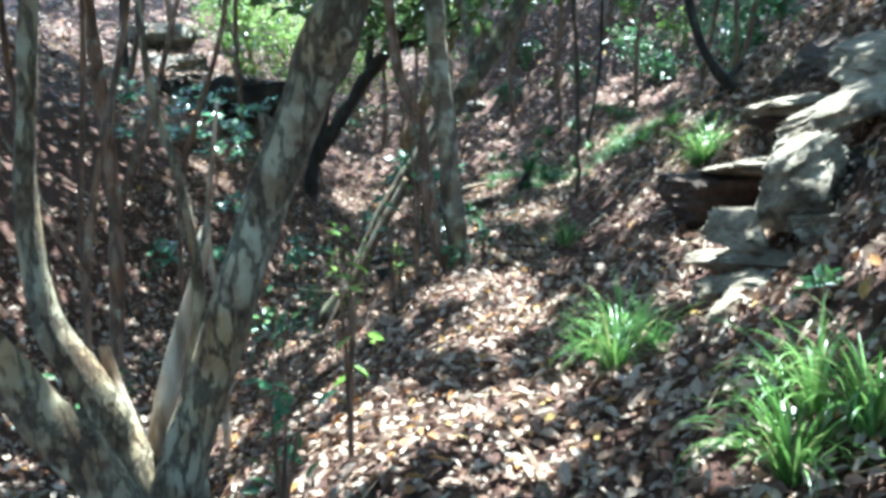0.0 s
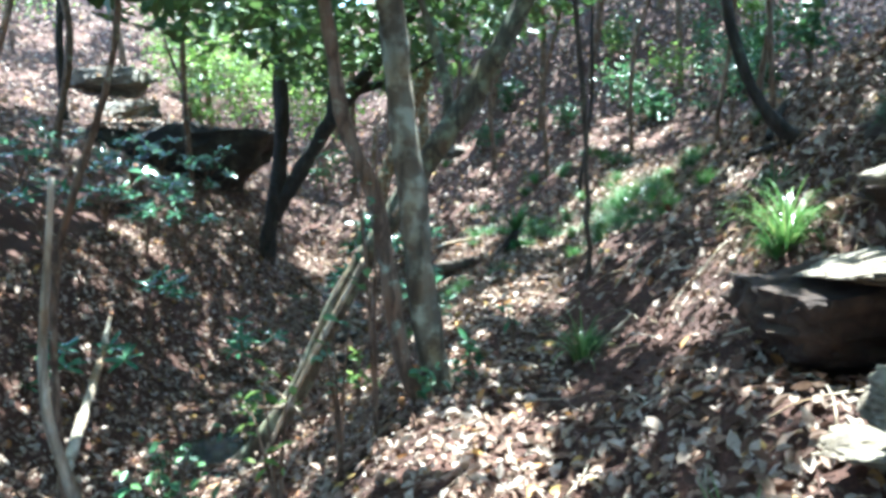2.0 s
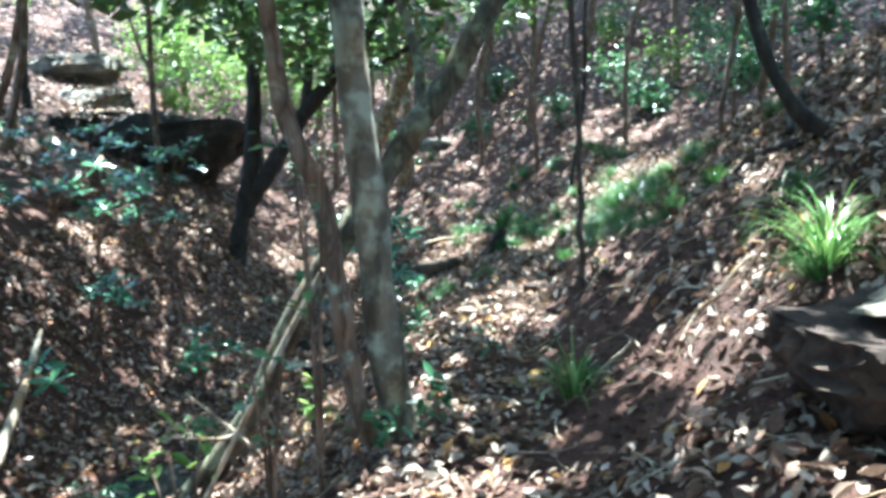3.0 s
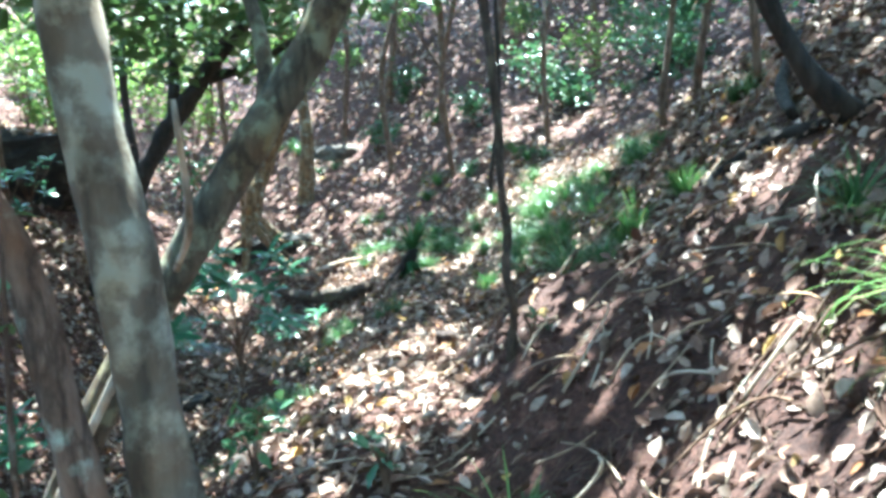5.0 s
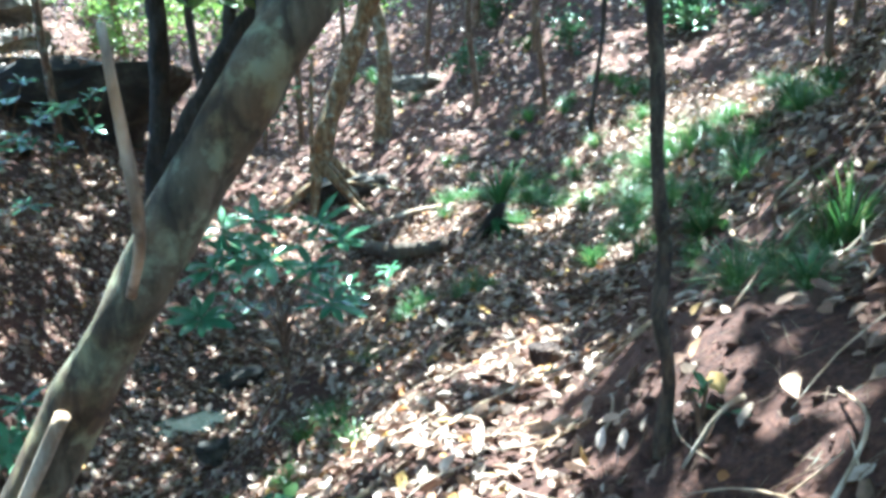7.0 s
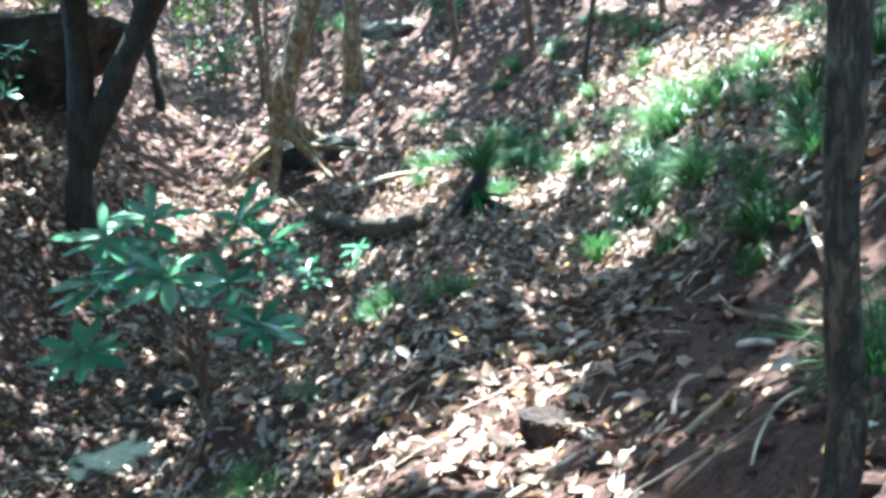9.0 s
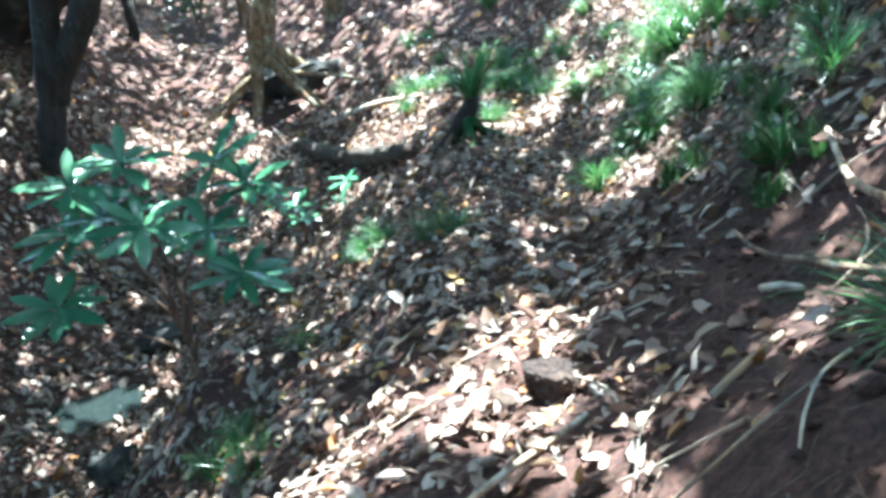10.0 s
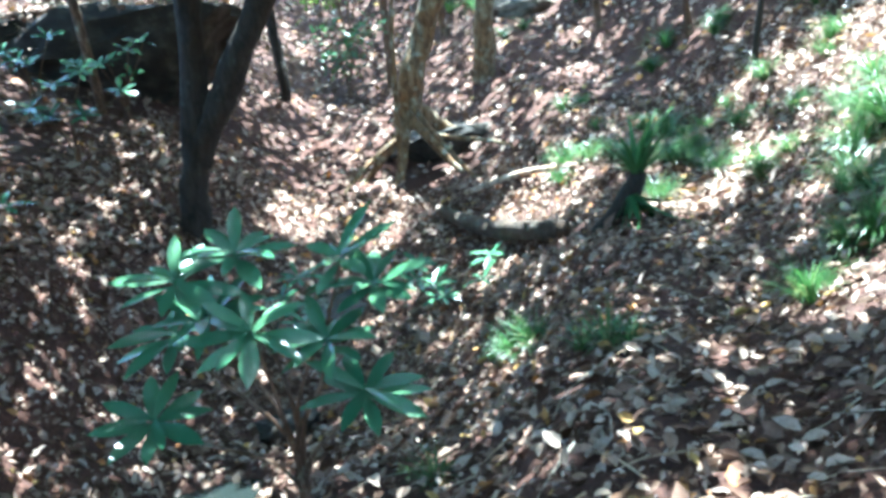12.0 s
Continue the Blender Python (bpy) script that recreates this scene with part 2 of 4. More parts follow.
def limb(pts, seg=12, rough=0.09, step=0.06, seed=0, origin=(0, 0, 0)):
    """Vertices and faces of a tapered round limb, knobbly by rough."""
    q = curve_points(pts, step)
    q[:, :3] -= np.array(origin)
    r = np.maximum(q[:, 3], 0.002)
    d = np.gradient(q[:, :3], axis=0)
    verts, faces = [], []
    side = Vector((1, 0.13, 0.07))
    for k, (x, y, z, _) in enumerate(q):
        w = Vector(d[k]).normalized()
        side = (side - w * side.dot(w)).normalized()
        up = w.cross(side)
        for a in range(seg):
            t = 2 * math.pi * a / seg
            v = side * math.cos(t) + up * math.sin(t)
            base = Vector((x, y, z))
            n = noise.noise(base * 3.1 + v * 0.9 + Vector((seed, 0, 0))) + 0.5 * noise.noise(base * 9 + v * 2 + Vector((0, seed, 0)))
            verts.append(base + v * (r[k] * (1 + rough * n * 1.6)))
    for k in range(len(q) - 1):
        for a in range(seg):
            b = (a + 1) % seg
            faces.append((k * seg + a, k * seg + b, (k + 1) * seg + b, (k + 1) * seg + a))
    n = len(verts)
    verts += [Vector(q[0, :3]), Vector(q[-1, :3])]
    for a in range(seg):
        b = (a + 1) % seg
        faces.append((n, b, a))
        faces.append((n + 1, n - seg + a, n - seg + b))
    return verts, faces


def limb_mesh(name, pts, material, **kw):
    return mesh_from(name, *limb(pts, **kw), material)


LEAF_OUT = np.array([(0, 0, 0), (-0.2, 0.2, 0.09), (0, 0.24, 0), (0.24, 0.24, 0.07), (-0.27, 0.55, 0.1), (0, 0.6, -0.02), (0.23, 0.6, 0.12), (0.03, 1, -0.04)])
LEAF_FACES = [(0, 2, 1), (0, 3, 2), (1, 2, 5, 4), (2, 3, 6, 5), (4, 5, 7), (5, 6, 7)]
LEAF_PLAIN = np.array([(0, 0, 0), (-0.28, 0.45, 0.05), (0, 1, 0), (0.28, 0.45, 0.05)])
PLAIN_FACES = [(0, 3, 2, 1)]


def turns(yaw, pitch, roll):
    """Rotation matrices, one for each row of angles."""
    cy, sy, cp, sp, cr, sr = np.cos(yaw), np.sin(yaw), np.cos(pitch), np.sin(pitch), np.cos(roll), np.sin(roll)
    o, l = np.zeros_like(yaw), np.ones_like(yaw)
    z = np.stack([cy, -sy, o, sy, cy, o, o, o, l], -1).reshape(-1, 3, 3)
    x = np.stack([l, o, o, o, cp, -sp, o, sp, cp], -1).reshape(-1, 3, 3)
    y = np.stack([cr, o, sr, o, l, o, -sr, o, cr], -1).reshape(-1, 3, 3)
    return z @ x @ y


def leaf_cloud(name, places, rot, length, width, material, plain=False, curl=None):
    """One mesh of many leaves: their places, turns, lengths and widths."""
    shape, fs = (LEAF_PLAIN, PLAIN_FACES) if plain else (LEAF_OUT, LEAF_FACES)
    n, k = len(places), len(shape)
    v = np.repeat(shape[None], n, 0)
    v = v * np.stack([width, length, length], -1)[:, None, :]
    if curl is not None:
        v[:, :, 2] += curl[:, None] * (np.abs(shape[None, :, 0]) * 1.6 + (shape[None, :, 1] - 0.5) ** 2) * length[:, None]
    v = np.einsum("nij,nkj->nki", rot, v) + places[:, None, :]
    faces = [tuple(i * k + c for c in f) for i in range(n) for f in fs]
    me = bpy.data.meshes.new(name)
    me.from_pydata(v.reshape(-1, 3).tolist(), [], faces)
    me.materials.append(material)
    if not plain:
        me.shade_smooth()
    return me


def slopes(x, y, e=0.08):
    return (lie(x + e, y) - lie(x - e, y)) / (2 * e), (lie(x, y + e) - lie(x, y - e)) / (2 * e)


# ---- the ground ----
def spaced(near0, near1, step, far0, far1):
    near = list(np.arange(near0, near1, step))
    s, v = step, near[-1]
    while v < far1:
        s *= 1.13
        v += s
        near.append(v)
    s, v = step, near[0]
    while v > far0:
        s *= 1.13
        v -= s
        near.insert(0, v)
    return np.array(near)


def ground():
    xs, ys = spaced(-3.2, 3.6, 0.06, -70, 70), spaced(0.5, 17, 0.07, -40, 110)
    X, Y = np.meshgrid(xs, ys)
    Z = lie(X, Y)
    v = np.stack([X, Y, Z], -1).reshape(-1, 3)
    fine = np.array([noise.noise(Vector(p) * 4.0) * 0.02 + noise.noise(Vector(p) * 11) * 0.008 for p in v])
    v[:, 2] += fine - 0.012
    n, m = len(xs), len(ys)
    i = (np.arange(m - 1)[:, None] * n + np.arange(n - 1)).reshape(-1)
    ob = new("ground", mesh_from("ground", v, np.stack([i, i + 1, i + n + 1, i + n], -1), SOIL))
    tagged(ob, "reddish brown forest soil of a gully with a trail", "ground", kind="structure")


def bareness(x, y):
    """How much bare soil shows: the worn trail and the steep scraped bank."""
    u = x - trail(y)
    bank = np.exp(-((u - 0.85) / 0.55) ** 2) * np.interp(y, (6.0, 7.0, 10.8, 11.8), (0, 1, 1, 0)) * 1.3
    n = np.array([noise.noise(Vector((a * 1.3, b * 1.3, 4.0))) for a, b in zip(x, y)])
    return np.clip(bank * (0.8 + 0.9 * n) + np.clip(n - 0.25, 0, 1) * 0.7, 0, 0.97)


def litter():
    beds = (("leaf_litter", 112000, (-4.2, 4.6), (1.0, 19.5), 0.032, 0.108, False), ("leaf_litter", 42000, (-15, 13), (15, 38), 0.10, 0.2, True), ("leaf_litter", 9000, (-10, 9), (-4, 16), 0.09, 0.16, True))
    for name, n, xr, yr, l0, l1, plain in beds:
        x, y = rng.uniform(*xr, n), yr[0] + (yr[1] - yr[0]) * rng.uniform(0, 1, n) ** (1.25 if not plain else 1)
        keep = rng.uniform(0, 1, n) > bareness(x, y)
        if plain and yr[0] < 0:
            keep &= (x < -4) | (x > 4.4) | (y < 1)
        for px, py, pa, pb, turn in POOLS:
            keep &= np.hypot(x - px, y - py) > 0.55 * max(pa, pb) * (1 + 0.5 * np.sin(3 * np.arctan2(y - py, x - px) + py))
        x, y = x[keep], y[keep]
        n = len(x)
        sx, sy = slopes(x, y)
        yaw = rng.uniform(0, 2 * math.pi, n)
        rot = turns(yaw, rng.normal(0, 0.38, n), rng.normal(0, 0.42, n))
        up = np.stack([-sx, -sy, np.ones(n)], -1)
        up /= np.linalg.norm(up, axis=1)[:, None]
        a = np.stack([up[:, 2], np.zeros(n), -up[:, 0]], -1)
        a /= np.linalg.norm(a, axis=1)[:, None]
        rot = np.stack([a, np.cross(up, a), up], -1) @ rot
        length = l0 + (l1 - l0) * rng.uniform(0, 1, n) ** 1.7
        at = np.stack([x, y, lie(x, y)], -1) + up * rng.uniform(0.0, 0.03, n)[:, None]
        me = leaf_cloud(name, at, rot, length, length * rng.uniform(0.7, 1.15, n), LITTER, plain, None if plain else rng.uniform(-0.6, 0.7, n))
        tagged(new(name, me), "dry brown and tan fallen leaves covering the forest floor", "leaf litter", kind="stuff")


def twigs():
    vs, fs = [], []
    for k in range(480):
        x, y = random.gauss(1.2, 1.7), random.uniform(1.5, 17)
        a, l = random.uniform(0, 6.3), random.uniform(0.12, 0.55)
        pts = []
        for s in (0, 0.35, 0.7, 1):
            px, py = x + math.cos(a + 0.3 * s) * l * s, y + math.sin(a + 0.3 * s) * l * s
            pts.append((px, py, float(lie(px, py)) + 0.02 + random.uniform(0, 0.02), random.uniform(0.003, 0.006) * (1.2 - s * 0.6)))
        v, f = limb(pts, seg=4, step=0.3)
        fs += [tuple(i + len(vs) for i in q) for q in f]
        vs += v
    tagged(new("twig_litter", mesh_from("twig_litter", vs, fs, DEAD_WOOD)), "thin pale dead twigs strewn among the fallen leaves", "twigs", kind="stuff")


def straw():
    """Dry needles and grass straw on the bare soil of the bank."""
    vs, fs = [], []
    for k in range(1100):
        y = random.uniform(6.2, 12.2)
        x = float(trail(y)) + random.gauss(0.75, 0.5)
        a, l, w = random.uniform(0, 6.3), random.uniform(0.04, 0.15), random.uniform(0.0008, 0.002)
        c, d, k0 = math.cos(a), math.sin(a), len(vs)
        for s in (0, 0.5, 1):
            px, py = x + c * l * s, y + d * l * s
            z = float(lie(px, py)) + 0.012 + 0.018 * random.random()
            vs += [(px - d * w, py + c * w, z), (px + d * w, py - c * w, z), (px, py, z + w * 1.5)]
        for q in (k0, k0 + 3):
            fs += [(q, q + 1, q + 4, q + 3), (q + 1, q + 2, q + 5, q + 4), (q + 2, q, q + 3, q + 5)]
    tagged(new("straw_litter", mesh_from("straw_litter", vs, fs, BARK_BROWN)), "dry brown straw and needles on the bare soil", "straw", kind="stuff")


def clods():
    """Small crumbs of reddish earth on the bank."""
    vs, fs = [], []
    bm = bmesh.new()
    bmesh.ops.create_icosphere(bm, subdivisions=1, radius=1)
    shape, faces = [v.co.copy() for v in bm.verts], [[v.index for v in f.verts] for f in bm.faces]
    bm.free()
    for k in range(1500):
        y = random.uniform(6.2, 12.0)
        x = float(trail(y)) + random.gauss(0.85, 0.45)
        z, size, k0 = float(lie(x, y)), 0.006 + 0.022 * random.random() ** 3, len(vs)
        o = Vector((k, 0, 0))
        vs += [(x + v.x * size * 1.2, y + v.y * size, z + v.z * size * 0.7) for v in (q * (1 + 0.5 * noise.noise(q * 1.7 + o)) for q in shape)]
        fs += [[i + k0 for i in f] for f in faces]
    tagged(new("earth_clods", mesh_from("earth_clods", vs, fs, SOIL, False)), "small crumbs of reddish brown earth on the bank", "soil", kind="stuff")


# ---- rocks ----
def rock_mesh(name, size, material, seed, cuts=11, detail=5, rough=0.1, under=False, boxy=0.0):
    bm = bmesh.new()
    bmesh.ops.create_icosphere(bm, subdivisions=detail, radius=1)
    r = random.Random(seed)
    planes = [(Vector((r.gauss(0, 1), r.gauss(0, 1), r.gauss(0, 1))).normalized(), r.uniform(0.55, 0.85)) for _ in range(cuts)]
    planes += [(Vector((r.uniform(-0.15, 0.15), r.uniform(-0.15, 0.15), 1)).normalized(), 0.6)]
    o = Vector((seed * 1.7, 0, 0))
    for v in bm.verts:
        c = v.co.copy()
        c *= max(abs(c.x), abs(c.y), abs(c.z)) ** -boxy
        for n, d in planes:
            over = c.dot(n) - d
            if over > 0:
                c -= n * over
        c.x += 0.09 * noise.noise(Vector((c.z * 7, seed, 0)))
        c.y += 0.09 * noise.noise(Vector((c.z * 7, seed, 9)))
        if under:
            k = min(1, max(0, (c.z + 0.55) / 0.9))
            c.x, c.y = c.x * (0.55 + 0.45 * k), c.y * (0.55 + 0.45 * k)
        c *= 1 + rough * 1.2 * noise.noise(c * 2.3 + o) - rough * 0.9 * abs(noise.noise(c * 4.5 + o)) + rough * 0.5 * noise.noise(c * 11 + o) + rough * 0.25 * noise.noise(c * 26 + o)
        v.co = Vector((c.x * size[0], c.y * size[1], c.z * size[2]))
    me = bpy.data.meshes.new(name)
    bm.to_mesh(me)
    bm.free()
    me.materials.append(material)
    me.shade_smooth()
    me.set_sharp_from_angle(angle=radians(24))
    return me


def rock(x, y, z, size, material, label, seed, turn=(0, 0, 0), name="rock", group="", cuts=11, detail=5, under=False, boxy=0.45):
    ob = new(name, rock_mesh(name, size, material, seed, cuts, detail, 0.13, under, boxy))
    ob.matrix_world = pose(x, y, z, *turn)
    return tagged(ob, label, "rock", group)


# ---- plants ----
def blade_mesh(name, n, length, width, spread, droop, material, seed):
    """A tuft of n arching blades."""
    r = random.Random(seed)
    vs, fs = [], []
    for _ in range(n):
        a, l, w = r.uniform(0, 6.283), length * r.uniform(0.55, 1.1), width * r.uniform(0.7, 1.3)
        lean, fall = r.uniform(0.1, spread), droop * r.uniform(0.6, 1.4)
        ca, sa, b = math.cos(a), math.sin(a), r.uniform(0, 0.045)
        px, pz, ang, k0 = b, 0.0, math.pi / 2 - lean, len(vs)
        steps = 6
        for k in range(steps + 1):
            h = w * (1 - (k / steps) ** 2) * 0.5
            for s in (-1, 1):
                vs.append((ca * px - sa * h * s, sa * px + ca * h * s, pz + abs(h) * 0.3))
            px += math.cos(ang) * l / steps
            pz += math.sin(ang) * l / steps
            ang -= fall / steps * (0.5 + k / steps)
        fs += [(k0 + 2 * k, k0 + 2 * k + 1, k0 + 2 * k + 3, k0 + 2 * k + 2) for k in range(steps)]
    return mesh_from(name, vs, fs, material)


def single_blade(width, droop, seed):
    """One arching blade, one metre long, that leans along x."""
    vs, px, pz, ang, steps = [], 0.0, 0.0, math.pi / 2, 8
    for k in range(steps + 1):
        h = width * (1 - (k / steps) ** 2.5) * 0.5
        vs += [(px, -h, pz), (px + 0.25 * h, 0, pz - 0.25 * h), (px, h, pz)]
        px, pz = px + math.cos(ang) / steps, pz + math.sin(ang) / steps
        ang -= droop / steps * (0.4 + 1.2 * k / steps)
    fs = [(3 * k + j, 3 * k + j + 1, 3 * k + j + 4, 3 * k + j + 3) for k in range(steps) for j in (0, 1)]
    return mesh_from("blade", vs, fs, BLADE)


def grass():
    big = [blade_mesh("grass_tuft", 150, 0.5, 0.008, 0.7, 2.6, GRASS, k) for k in (1, 2)]
    mid = [blade_mesh("grass_tuft", 190, 0.34, 0.0055, 0.75, 2.0, GRASS, k) for k in (3, 4)]
    low = [blade_mesh("grass_tuft", 110, 0.22, 0.0055, 0.9, 1.6, GRASS, k) for k in (5, 6, 7)]
    spots = [(1.05, 4.1, mid, 1.1),
             (1.2, 7.45, low, 1.0), (2.0, 6.5, mid, 0.9), (2.98, 7.06, mid, 1.1), (2.42, 7.6, mid, 1.0),
             (0.62, 13.8, mid, 0.9), (0.52, 13.95, low, 1.1), (0.74, 13.7, low, 1.2), (1.12, 12.85, low, 1.2), (1.0, 12.95, low, 1.1), (1.22, 12.75, low, 1.0), (0.3, 12.2, low, 0.9), (0.05, 11.6, mid, 0.7), (-0.1, 11.5, low, 1.1), (0.2, 11.1, low, 1.0), (0.35, 10.2, low, 0.9), (0.0, 10.4, low, 1.1), (-0.2, 10.0, low, 1.0)]
    patches = [(3.12, 14.5, 0.2, 9, big), (2.1, 17.0, 0.18, 6, mid), (2.4, 18.2, 0.22, 5, mid), (3.4, 20.2, 0.3, 5, mid), (2.75, 11.9, 0.36, 10, mid), (2.45, 11.2, 0.2, 3, low), (2.45, 13.1, 0.2, 5, mid), (2.25, 9.5, 0.17, 7, mid), (3.2, 12.6, 0.4, 9, mid), (2.6, 16.6, 0.5, 7, mid), (2.75, 14.0, 0.25, 5, mid), (1.75, 16.9, 0.35, 6, mid), (3.0, 17.6, 0.5, 5, mid), (2.0, 19.5, 0.8, 6, mid), (3.4, 10.8, 0.4, 3, mid), (1.3, 24.8, 1.0, 9, big), (3.3, 13.4, 0.5, 7, mid), (3.4, 15.2, 0.6, 6, mid), (3.6, 19.5, 0.9, 7, big), (1.3, 17.8, 0.25, 4, mid)]
    for x, y, s, n, kind in patches:
        for _ in range(n):
            spots.append((random.gauss(x, s), random.gauss(y, s), kind, random.uniform(0.75, 1.2)))
    blades = [single_blade(w, d, k) for k, (w, d) in enumerate(((0.012, 1.5), (0.013, 2.0), (0.012, 2.5), (0.014, 2.9), (0.011, 1.0), (0.013, 3.3)))]
    for x, y, l, n in [(1.08, 2.42, 0.48, 100), (1.22, 2.6, 0.46, 90), (1.28, 2.34, 0.46, 80), (0.88, 4.05, 0.5, 85), (0.98, 4.3, 0.5, 75), (0.82, 4.3, 0.42, 60), (2.06, 6.55, 0.52, 75), (2.12, 6.66, 0.48, 65), (1.1, 7.32, 0.42, 60)]:
        top = thing("grass_tuft", x, y, float(lie(x, y)) - 0.02, "large arching green grass tuft rooted in leaf litter", "grass", "grass along the trail")
        for k in range(n):
            a, c, s = random.uniform(0, 6.283), random.uniform(0, 0.06), l * random.uniform(0.55, 1.1)
            part("blade", blades[k % 6], top, at=Matrix.LocRotScale((math.cos(a) * c, math.sin(a) * c, 0), Euler((0, random.uniform(0.05, 0.75), a)), (s, 1, s)))
    for k, (x, y, kind, s) in enumerate(spots):
        ob = new("grass_tuft", kind[k % len(kind)])
        sx, sy = (float(v) for v in slopes(np.array(x), np.array(y)))
        ob.matrix_world = Matrix.LocRotScale((x, y, float(lie(x, y)) - 0.02), Euler((sy * 0.4, -sx * 0.4, random.uniform(0, 6.28))), (s, s, s * random.uniform(0.85, 1.1)))
        tagged(ob, "arching green grass tuft rooted in leaf litter" if kind is not low else "short green grass tuft among dry leaves", "grass", "grass along the trail")


LONG_LEAF = None


def long_leaf():
    """A leathery leaf, pointed at both ends, folded along its middle."""
    vs, fs, n = [], [], 7
    for k in range(n):
        s = k / (n - 1)
        h = 0.135 * math.sin(math.pi * min(1, 0.04 + s * 0.96)) ** 0.8 * (0.65 + 0.6 * s) + 0.005
        z = -0.12 * s * s
        vs += [(-h, s, z + h * 0.22), (0, s, z), (h, s, z + h * 0.22)]
    for k in range(n - 1):
        a = 3 * k
        fs += [(a, a + 1, a + 4, a + 3), (a + 1, a + 2, a + 5, a + 4)]
    return mesh_from("leaf", vs, fs, RHODO)


def whorl_shrub(x, y, heads, label, size=0.17, group="", n=9, name="rhododendron_shrub"):
    """A shrub of bent stems, each with a whorl of long leaves at its head. heads: offsets from the foot."""
    z = float(lie(x, y))
    top = thing(name, x, y, z, label, "shrub", group)
    for hx, hy, hz in heads:
        bend = random.uniform(-0.05, 0.05)
        pts = [(0, 0, -0.05, 0.012), (hx * 0.12 + bend * 0.5, hy * 0.3, hz * 0.42, 0.01), (hx * 0.75, hy * 0.7 + bend, hz * 0.8, 0.007), (hx, hy, hz, 0.005)]
        part("stem", limb_mesh("stem", pts, BARK_BROWN, seg=7, step=0.08), top)
        a0, nod, sway = random.uniform(0, 6), random.uniform(8, 24), random.uniform(-14, 14)
        for k in range(n):
            a = a0 + k * 2.399
            tilt = random.uniform(-4, 20) if k < n - 2 else random.uniform(20, 34)
            s = size * random.uniform(0.75, 1.12)
            part("leaf", LONG_LEAF, top, at=pose(hx, hy, hz + 0.004 * k, nod, sway) @ Matrix.LocRotScale((0, 0, 0), Euler((radians(tilt), radians(random.uniform(-14, 14)), a)), (s, s, s)))
    return top


def small_bush(x, y, height, wide, n, material, label, size=(0.05, 0.1), group="", name="bush", lift=0.3, stems=4):
    """Thin stems with a loose, uneven crown of many single leaves."""
    z = float(lie(x, y))
    top = thing(name, x, y, z, label, "bush", group)
    tips = []
    for _ in range(stems):
        a, d = random.uniform(0, 6.28), random.uniform(0.2, 1) * wide * 0.6
        tip = (math.cos(a) * d, math.sin(a) * d, height * random.uniform(0.7, 1))
        tips.append(tip)
        part("stem", limb_mesh("stem", [(0, 0, -0.05, 0.012), (tip[0] * 0.3, tip[1] * 0.3, tip[2] * 0.5, 0.009), (*tip, 0.004)], BARK_BROWN, seg=6, step=0.15), top)
    centres = [(t[0] * s + random.gauss(0, wide * 0.22), t[1] * s + random.gauss(0, wide * 0.22), t[2] * (lift + (1 - lift) * s) * random.uniform(0.8, 1.1)) for t in tips for s in (0.4, 0.7, 0.9, 1.0)]
    c = np.array(centres)[rng.integers(0, len(centres), n)]
    at = c + rng.normal(0, wide * 0.16, (n, 3))
    at[:, 2] = np.maximum(at[:, 2], 0.04)
    length = rng.uniform(*size, n)
    me = leaf_cloud("crown", at, turns(rng.uniform(0, 6.28, n), rng.normal(0, 0.5, n), rng.normal(0, 0.5, n)), length, length * rng.uniform(0.7, 1.0, n), material)
    part("crown", me, top)
    return top


# ---- trees ----
TREES = []


def tree(label, limbs, material, name="tree", group="", crown=True, origin=None, seg=14, second=None):
    """limbs: lists of (x, y, z, radius) in the world; the first is the trunk."""
    x, y, z = origin or limbs[0][0][:3]
    top = thing(name, x, y, z, label, "tree", group)
    for k, pts in enumerate(limbs):
        me = limb_mesh("trunk" if k == 0 else "limb", pts, second if second and k == 1 else material, seg=seg if k == 0 else 10, seed=len(TREES) + k, origin=(x, y, z), rough=0.15, step=0.045)
        part("trunk" if k == 0 else "limb", me, top)
    if crown:
        tip = limbs[0][-1]
        TREES.append((top, (x, y, z), (tip[0], tip[1], tip[2]), material))
    return top


